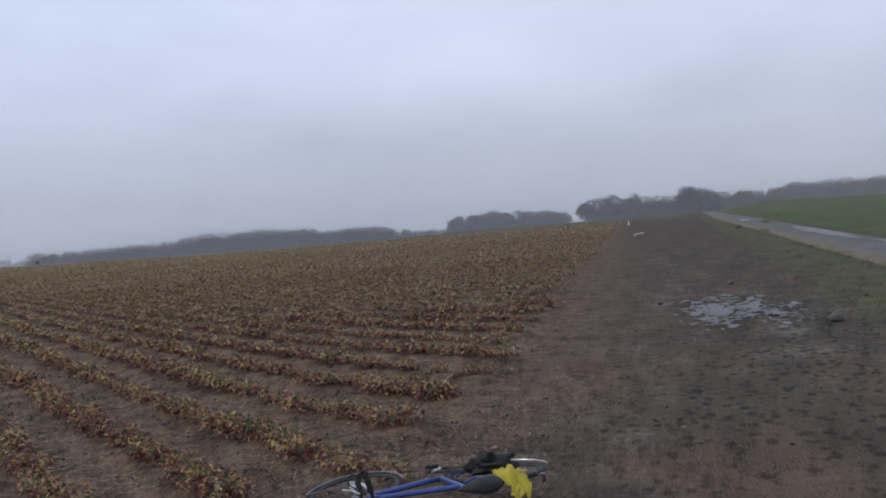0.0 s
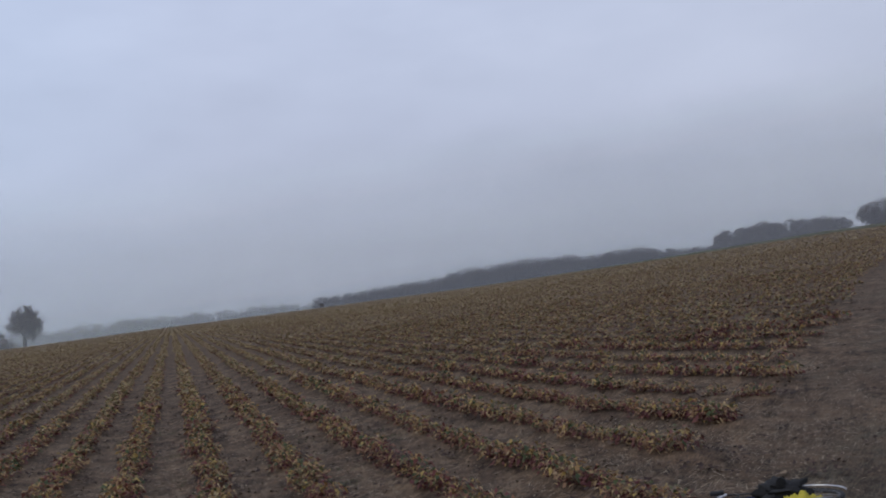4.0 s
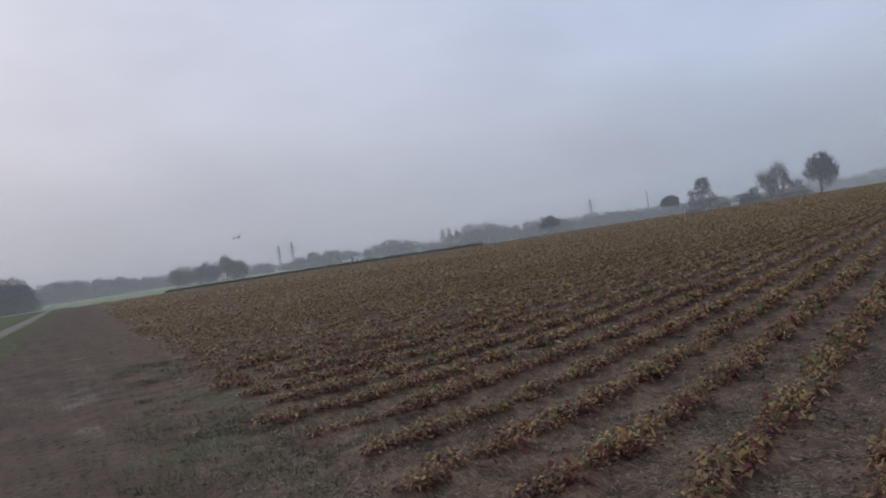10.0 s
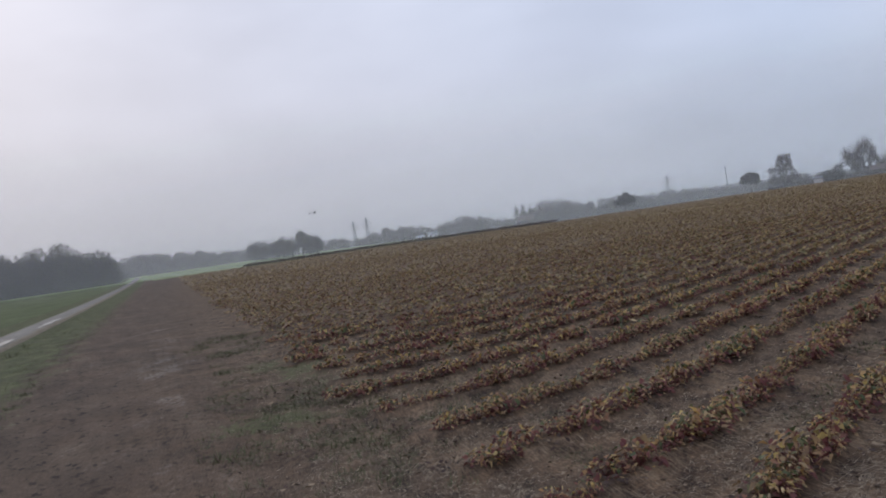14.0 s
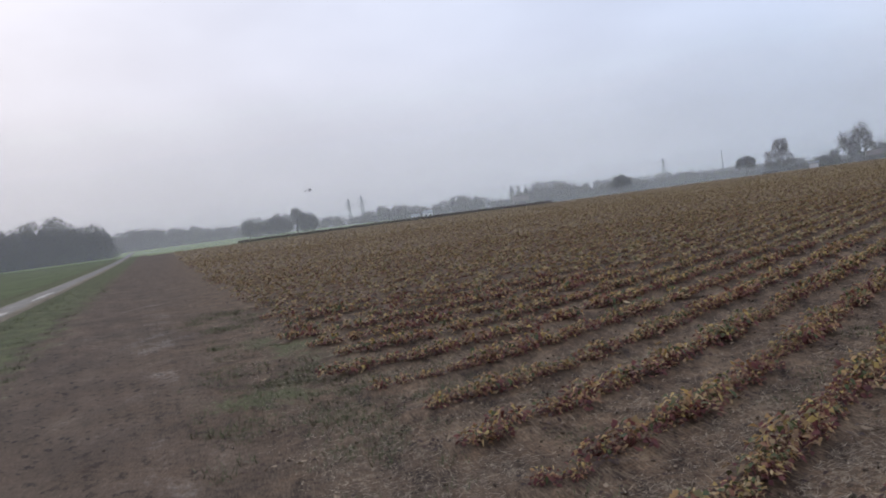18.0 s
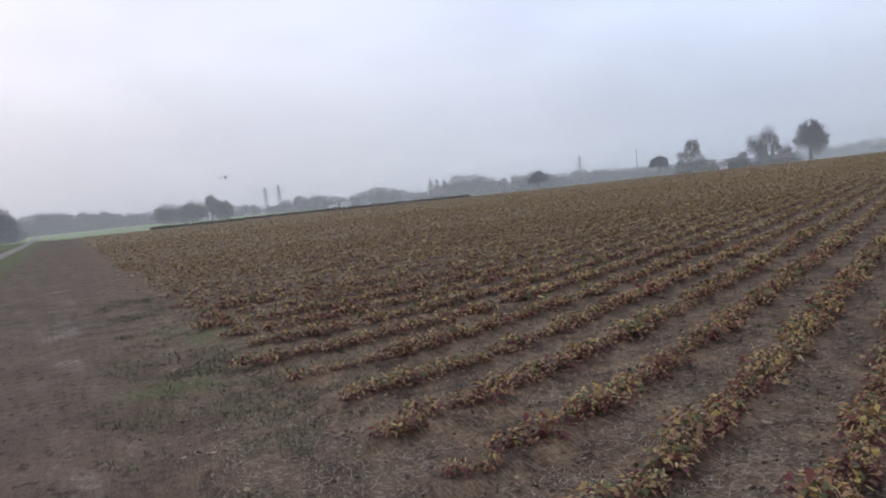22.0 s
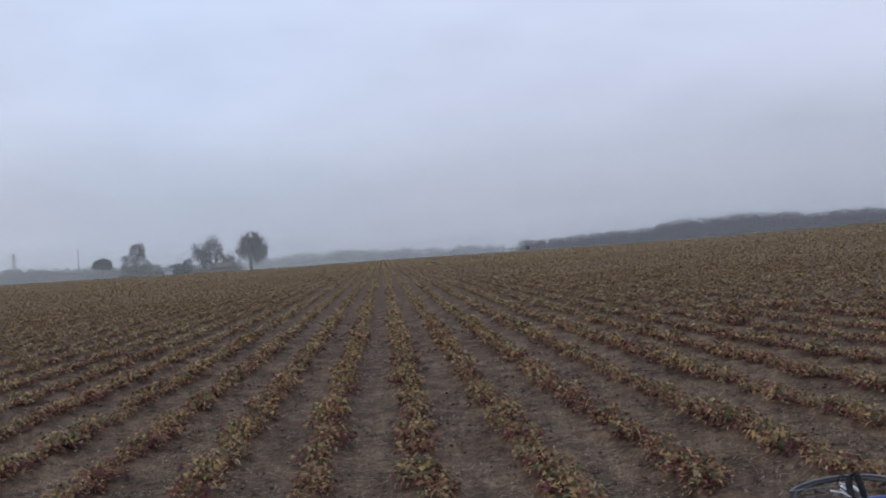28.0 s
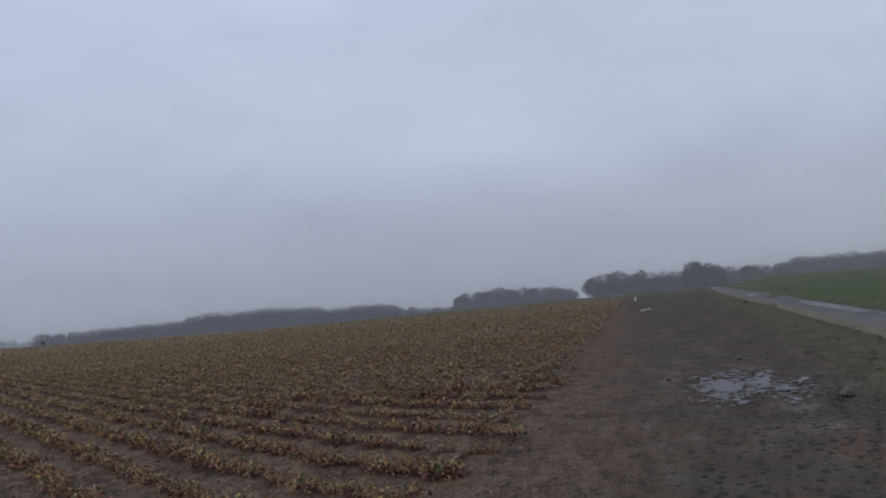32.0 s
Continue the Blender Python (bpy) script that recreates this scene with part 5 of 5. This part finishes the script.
def build_far_house(az, wide, top_el, wall_mat, roof_mat, label):
    """A small house at the foot of the valley wood."""
    x, y, z = spot(az, 506)
    h = EYE + 506 * math.tan(radians(top_el)) - z
    house = new("house")
    house.matrix_basis = pose(x, y, z - 0.3, 0, 0, az + 8)
    e = h * 0.58
    part("wall", bm_box((wide, 4.0, e), (0, 0, e / 2)), wall_mat, house, smooth=False)
    a, b = wide / 2 + 0.25, 2.4
    v = [(-a, -b, e), (a, -b, e), (a, b, e), (-a, b, e), (-a, 0, h + 0.3), (a, 0, h + 0.3)]
    part("roof", bm_of(v, [(0, 1, 5, 4), (2, 3, 4, 5), (0, 4, 3), (1, 2, 5), (3, 2, 1, 0)]), roof_mat, house, smooth=False)
    for wx in (-wide * 0.25, wide * 0.25):
        part("window", bm_box((0.9, 0.06, e * 0.4), (wx, -2.03, e * 0.55)), M_GLASS, house, smooth=False)
    return tagged(house, label, "house")


build_far_house(61.9, 8.0, 0.5, M_BRICK, M_ROOF, "hazy reddish house at the foot of the valley wood")
build_far_house(67.55, 5.0, 0.42, M_WHITE, M_STEEL, "hazy white house half hidden below the valley wood")
build_far_house(68.3, 4.0, 0.3, M_WHITE, M_STEEL, "small hazy white house below the valley wood")


# ---- pylons and poles ----
def build_pylon(az, d, top_el, arms=True):
    x, y, z = spot(az, d)
    h = EYE + d * math.tan(radians(top_el)) - z
    py = new("pylon")
    py.matrix_basis = pose(x, y, z - 0.4, 0, 0, az + 20)
    w = h * 0.075

    def wide(t):
        return w * (1 - t) ** 1.15 + h * 0.012

    levels = [0, 0.16, 0.3, 0.43, 0.54, 0.64, 0.73, 0.81, 0.89, 1.0]
    r = h * 0.0056
    for sx, sy in ((-1, -1), (1, -1), (1, 1), (-1, 1)):
        part("leg", bm_tube([(sx * wide(t), sy * wide(t), t * h) for t in levels], r * 1.3, 4), M_STEEL, py)
    for a, b in zip(levels, levels[1:]):
        for s in (-1, 1):
            part("brace", bm_tube([(-s * wide(a), -wide(a), a * h), (s * wide(b), -wide(b), b * h)], r * 0.8, 4), M_STEEL, py)
            part("brace", bm_tube([(-s * wide(a), wide(a), a * h), (s * wide(b), wide(b), b * h)], r * 0.8, 4), M_STEEL, py)
    for t, k in ((0.64, 0.17), (0.76, 0.21), (0.88, 0.15)) if arms else ((0.9, 0.1),):
        for s in (-1, 1):
            part("arm", bm_add(bm_tube([(s * wide(t), 0, t * h), (s * k * h, 0, t * h + 0.01 * h)], r, 4), bm_tube([(s * wide(t), 0, (t + 0.05) * h), (s * k * h, 0, t * h + 0.01 * h)], r, 4)), M_STEEL, py)
    return tagged(py, "grey steel lattice power pylon rising above far trees", "pylon", "power pylons")


build_pylon(72.17, 620, 1.78)
build_pylon(71.38, 600, 1.88)
build_pylon(53.35, 800, 1.52)
x, y, z = spot(50.03, 640)
pole = new("mast")
pole.matrix_basis = pose(x, y, z - 0.3)
ph = EYE + 640 * math.tan(radians(1.5)) - z
part("shaft", bm_tube([(0, 0, 0), (0, 0, ph * 0.6), (0, 0, ph)], [0.42, 0.34, 0.22], 8), M_STEEL, pole)
part("collar", bm_tube([(0, 0, ph * 0.96), (0, 0, ph * 0.985)], 0.4, 8), M_STEEL, pole)
tagged(pole, "thin grey mast above the hazy ridge", "mast")


# ---- hedge, posts, plank, stones ----
def build_hedge(az0, az1, dist, tall, label, seed):
    rng = np.random.default_rng(seed)
    chunks = []
    for az in np.arange(az0, az1, 0.2):
        x, y, z = spot(az, dist + 4 * math.sin(az))
        w, h = 1.8, tall * (1 + 0.08 * math.sin(az * 5))
        v, f = twig_cloud(rng, 420, None, None, 0.2, 0.22, [(0, 0, h * 0.5, w * 0.5, w * 0.5, h * 0.5)])
        chunks.append((v + np.array([x, y, z]), f))
    v, f = joined(chunks)
    tagged(new("hedge", mesh_from("hedge", v, f, M_HEDGE)), label, "hedge", kind="stuff")


build_hedge(60.2, 79.0, 294, 0.9, "low dark brown hedge along the far field edge", 41)
build_hedge(41.0, 46.2, 330, 1.7, "low dark hedge in front of the farmhouse and trees", 42)
x, y, z = spot(23.95, 296)
stand = new("hunting_stand")
stand.matrix_basis = pose(x, y, z - 0.1, 0, 0, 24)
for sx, sy in ((-1, -1), (1, -1), (1, 1), (-1, 1)):
    part("leg", bm_tube([(sx * 0.55, sy * 0.55, 0), (sx * 0.45, sy * 0.45, 0.7)], 0.07, 6), M_WOOD, stand)
part("box", bm_box((1.15, 1.15, 0.9), (0, 0, 1.1), 0.02), M_BARK, stand, smooth=False)
part("roof", bm_box((1.4, 1.4, 0.08), (0, 0, 1.6)), M_BARK, stand, smooth=False)
tagged(stand, "small dark wooden box stand at the field's far edge", "stand")

x, y, z = spot(-10.3, 165)
marker = new("marker_post")
marker.matrix_basis = pose(x, y, z)
part("post", bm_box((0.16, 0.16, 0.85), (0, 0, 0.4), 0.02), M_WHITE, marker)
part("cap", bm_box((0.17, 0.17, 0.16), (0, 0, 0.72), 0.02), M_BLACK, marker)
tagged(marker, "white roadside marker post with a dark band", "post")

x, y, z = spot(-10.85, 87)
plank = tagged(new("plank", bpy.data.meshes.new("plank")), "grey weathered board lying beside the track", "board")
b = bm_box((0.9, 0.34, 0.16), (0, 0, 0.14), 0.02)
b.to_mesh(plank.data)
b.free()
plank.data.materials.append(plain("bleached_board", (0.26, 0.24, 0.2), (0.48, 0.45, 0.39), 0.8, 5.0))
plank.matrix_basis = pose(x, y, z + 0.01, 3, -6, 20)


def build_stone(px, py, size, seed, label):
    me = bpy.data.meshes.new("stone")
    b = bm_ball((size, size * 0.85, size * 0.62), (0, 0, size * 0.22), 14, 0.45, seed)
    b.to_mesh(me)
    b.free()
    me.materials.append(M_STONE)
    for p in me.polygons:
        p.use_smooth = True
    ob = tagged(new("stone", me), label, "stone")
    ob.matrix_basis = pose(px, py, float(land(px, py)), 0, 0, seed * 40)


build_stone(5.42, 13.8, 0.24, 1, "rough brown stone lying on the muddy track")
build_stone(24.1, 81.5, 0.6, 2, "flat pale slab at the edge of the lane")
build_stone(7.4, 17.4, 0.1, 3, "small pale stone in the verge grass")
build_stone(3.9, 18.6, 0.12, 5, "dark clod on the muddy track")
build_stone(6.4, 22.5, 0.16, 6, "dark clod on the muddy track")


# ---- puddles ----
def build_puddle(name, cx, cy, lx, ly, turn, seed, label, lift=0.012, cut=0.0, cell=0.09, rag=1.0):
    """A flat sheet of water with a ragged shore and islands of mud."""
    nx, ny = int(lx / cell), int(ly / (cell * 2.2))
    v, f, ids = [], [], {}
    c, s = math.cos(radians(turn)), math.sin(radians(turn))

    def corner(i, j):
        if (i, j) not in ids:
            a, b = (i / nx - 0.5) * lx, (j / ny - 0.5) * ly
            a += 0.35 * cell * noise.noise((i * 1.7, j * 1.7, seed))
            b += 0.35 * cell * noise.noise((i * 1.7, j * 1.7, seed + 9))
            x, y = cx + a * c - b * s, cy + a * s + b * c
            ids[i, j] = len(v)
            v.append((x, y, float(land(x, y)) + lift))
        return ids[i, j]

    for i in range(nx):
        for j in range(ny):
            a, b = (i + 0.5) / nx * 2 - 1, (j + 0.5) / ny * 2 - 1
            p, q = a * lx * 0.5, b * ly * 0.26
            e = 1 - (a * a + b * b) + 0.6 * noise.noise((p * 1.6, q * 1.6, seed)) + 0.45 * noise.noise((p * 4.2, q * 4.2, seed + 4))
            e += rag * (0.5 * noise.noise((p * 9, q * 9, seed + 7)) + 0.4 * noise.noise((p * 20, q * 20, seed + 2)))
            if e > 0.25 + cut:
                f.append((corner(i, j), corner(i + 1, j), corner(i + 1, j + 1), corner(i, j + 1)))
    if f:
        tagged(new(name, mesh_from(name, v, f, M_WATER)), label, "puddle")


build_puddle("puddle", 4.62, 16.9, 1.75, 6.8, -16.5, 1.5, "shallow silvery puddle broken up by rutted mud", 0.014, 0.38, 0.018, 1.7)
build_puddle("puddle", 5.2, 15.2, 0.8, 4.6, -21, 5.3, "thin film of water on the rutted mud", 0.014, 0.62, 0.018, 1.7)
for t, o, l, w, sd in ((58, 0.75, 32, 1.3, 4.4), (38, 1.1, 14, 0.7, 2.2), (118, 0.1, 18, 1.2, 8.3)):
    build_puddle("puddle", D_R[0] * t + D_R[1] * (MID_R + o), D_R[1] * t - D_R[0] * (MID_R + o), w, l, -13.6, sd, "long bright puddle on the concrete lane", 0.062, 0.05, 0.1, 0.7)
for t, o, l, w, sd in ((40, 0.62, 7, 0.4, 5.2), (58, 0.6, 12, 0.42, 7.4)):
    build_puddle("puddle", D_L[0] * t - D_L[1] * (MID_L - o), D_L[1] * t + D_L[0] * (MID_L - o), w, l, 84, sd, "long bright puddle on the lane's edge", 0.06, -0.1, 0.12, 0.4)


# ---- litter of the ground: straw, clods, grass ----
def slivers(rng, n, length, thin, rise, wide=0.05):
    """Slim blades lying or standing, as one small form."""
    v, f = [], []
    for i in range(n):
        a, b = rng.uniform(0, 6.28), rng.uniform(rise[0], rise[1])
        x, y = rng.normal(0, wide, 2)
        ln = length * rng.uniform(0.5, 1.3)
        dx, dy = math.cos(a), math.sin(a)
        k = len(v)
        v += [(x - dy * thin, y + dx * thin, 0), (x + dy * thin, y - dx * thin, 0), (x + dx * ln * math.cos(b), y + dy * ln * math.cos(b), ln * math.sin(b) + 0.004)]
        f.append((k, k + 1, k + 2))
    return np.array(v), np.array(f)


def spread(rng, n, near, far, az0, az1, keep):
    r = near + (far - near) * rng.uniform(0, 1, n) ** 1.3
    a = np.radians(rng.uniform(az0, az1, n))
    x, y = -np.sin(a) * r, np.cos(a) * r
    ok = keep(x, y)
    x, y = x[ok], y[ok]
    m = len(x)
    k = rng.uniform(0.6, 1.4, m)
    return np.stack([x, y, land(x, y), rng.uniform(0, 6.28, m), k, k], 1)


def build_litter():
    rng = np.random.default_rng(77)
    form = slivers(rng, 12, 0.064, 0.0022, (0.0, 0.1), 0.13)
    pl = spread(rng, 27000, 2.6, 22, -20, 100, lambda x, y: (field_depth(x, y) > -1.0) & (patchy(x, y, 0.8, 1.0) > -0.35))
    pl[:, 2] += 0.02
    v, f = scatter(*form, pl)
    tagged(new("straw_litter", mesh_from("straw_litter", v, f, M_STRAW)), "dry straw scattered on the bare soil between rows", "straw", kind="stuff")
    b = bmesh.new()
    bmesh.ops.create_icosphere(b, subdivisions=1, radius=0.5)
    for q in b.verts:
        k = 1 + 0.8 * noise.noise(q.co * 4 + Vector((8, 3, 1)))
        q.co = Vector((q.co.x * 0.075 * k, q.co.y * 0.06 * k, q.co.z * 0.045 * k + 0.01))
    b.verts.index_update()
    cv = np.array([q.co[:] for q in b.verts])
    cf = np.array([[q.index for q in p.verts] for p in b.faces])
    b.free()
    pl = spread(rng, 7000, 3.5, 34, -35, 105, lambda x, y: (field_depth(x, y) < 0.3) & (lane_side(x, y) < -3.2) & (patchy(x, y, 0.45, 4.0) + 0.6 * patchy(x, y, 1.9, 6.0) > 0.0))
    trod = spread(rng, 700, 6.0, 24, -30, -6, lambda x, y: (field_depth(x, y) < -0.6) & (lane_side(x, y) < -3.6) & (patchy(x, y, 0.6, 14.0) > -0.05))
    pl = np.concatenate([pl[pl[:, 0] > -1.0][::7], trod, pl[pl[:, 0] < -1.0][::12]])
    pl[:, 4:] *= rng.uniform(0.25, 0.75, (len(pl), 1)) ** 2
    pl[:, 5] *= rng.uniform(0.3, 0.8, len(pl))
    pl[:, 2] += 0.004
    v, f = scatter(cv, cf, pl)
    tagged(new("mud_clods", mesh_from("mud_clods", v, f, M_CLOD)), "small dark clods trodden out of the muddy track", "clods", kind="stuff")
    crumbs = spread(rng, 5000, 3.0, 15, -22, 104, lambda x, y: field_depth(x, y) > -0.6)
    crumbs[:, 4:] *= rng.uniform(0.1, 0.45, (len(crumbs), 1))
    crumbs[:, 2] += 0.01
    v, f = scatter(cv, cf, crumbs)
    tagged(new("soil_crumbs", mesh_from("soil_crumbs", v, f, M_CRUMB)), "fine crumbs of dry brown soil between the crop rows", "soil", kind="stuff")
    form = slivers(rng, 16, 0.08, 0.004, (0.25, 1.2), 0.09)
    verge = spread(rng, 16000, 8, 75, -35, 100, lambda x, y: (np.abs(lane_side(x, y) + 2.9) < 1.4) & (patchy(x, y, 1.2, 3.0) > -0.1) | (lane_side(x, y) > 2.2) & (lane_side(x, y) < 9))
    tufts = spread(rng, 9000, 4.5, 26, -12, 100, lambda x, y: (np.abs(field_depth(x, y) + 0.5) < 1.2) & (patchy(x, y, 0.9, 9.0) + 0.4 * patchy(x, y, 3.0, 2.0) > 0.22) & (x < -3))
    low = slivers(rng, 14, 0.075, 0.0035, (0.15, 1.0), 0.05)
    # weeds in round clumps along the ragged edge of the crop
    mid = spread(rng, 900, 7.0, 24, 48, 92, lambda x, y: (field_depth(x, y) > -1.6) & (field_depth(x, y) < 0.1) & (x < -3))[:60]
    within = spread(rng, 400, 4.0, 15, 20, 75, lambda x, y: (field_depth(x, y) > 0.3) & (row_gap(x, y) > 0.2))[:34]
    weeds = np.repeat(np.concatenate([mid, within]), 24, axis=0)
    weeds[:, :2] += rng.normal(0, 0.2, (len(weeds), 2)) * weeds[:, 4:5]
    weeds[:, 3] = rng.uniform(0, 6.28, len(weeds))
    weeds[:, 4:] *= rng.uniform(0.35, 0.9, (len(weeds), 1))
    tufts = np.concatenate([tufts, weeds])
    # the ragged lip of turf along the lane
    lip = spread(rng, 30000, 8, 95, -35, 100, lambda x, y: (np.abs(np.abs(lane_side(x, y)) - 1.85 - 0.5 * patchy(x, y, 0.5, 21.0)) < 0.22) & (patchy(x, y, 0.9, 23.0) > -0.15))
    lip[:, 4:] *= 1.3
    v, f = joined([scatter(*form, verge), scatter(*form, lip), scatter(*low, tufts)])
    tagged(new("grass_tufts", mesh_from("grass_tufts", v, f, M_GRASS)), "rough green grass tufts along the verge and field edge", "grass", kind="stuff")


build_litter()
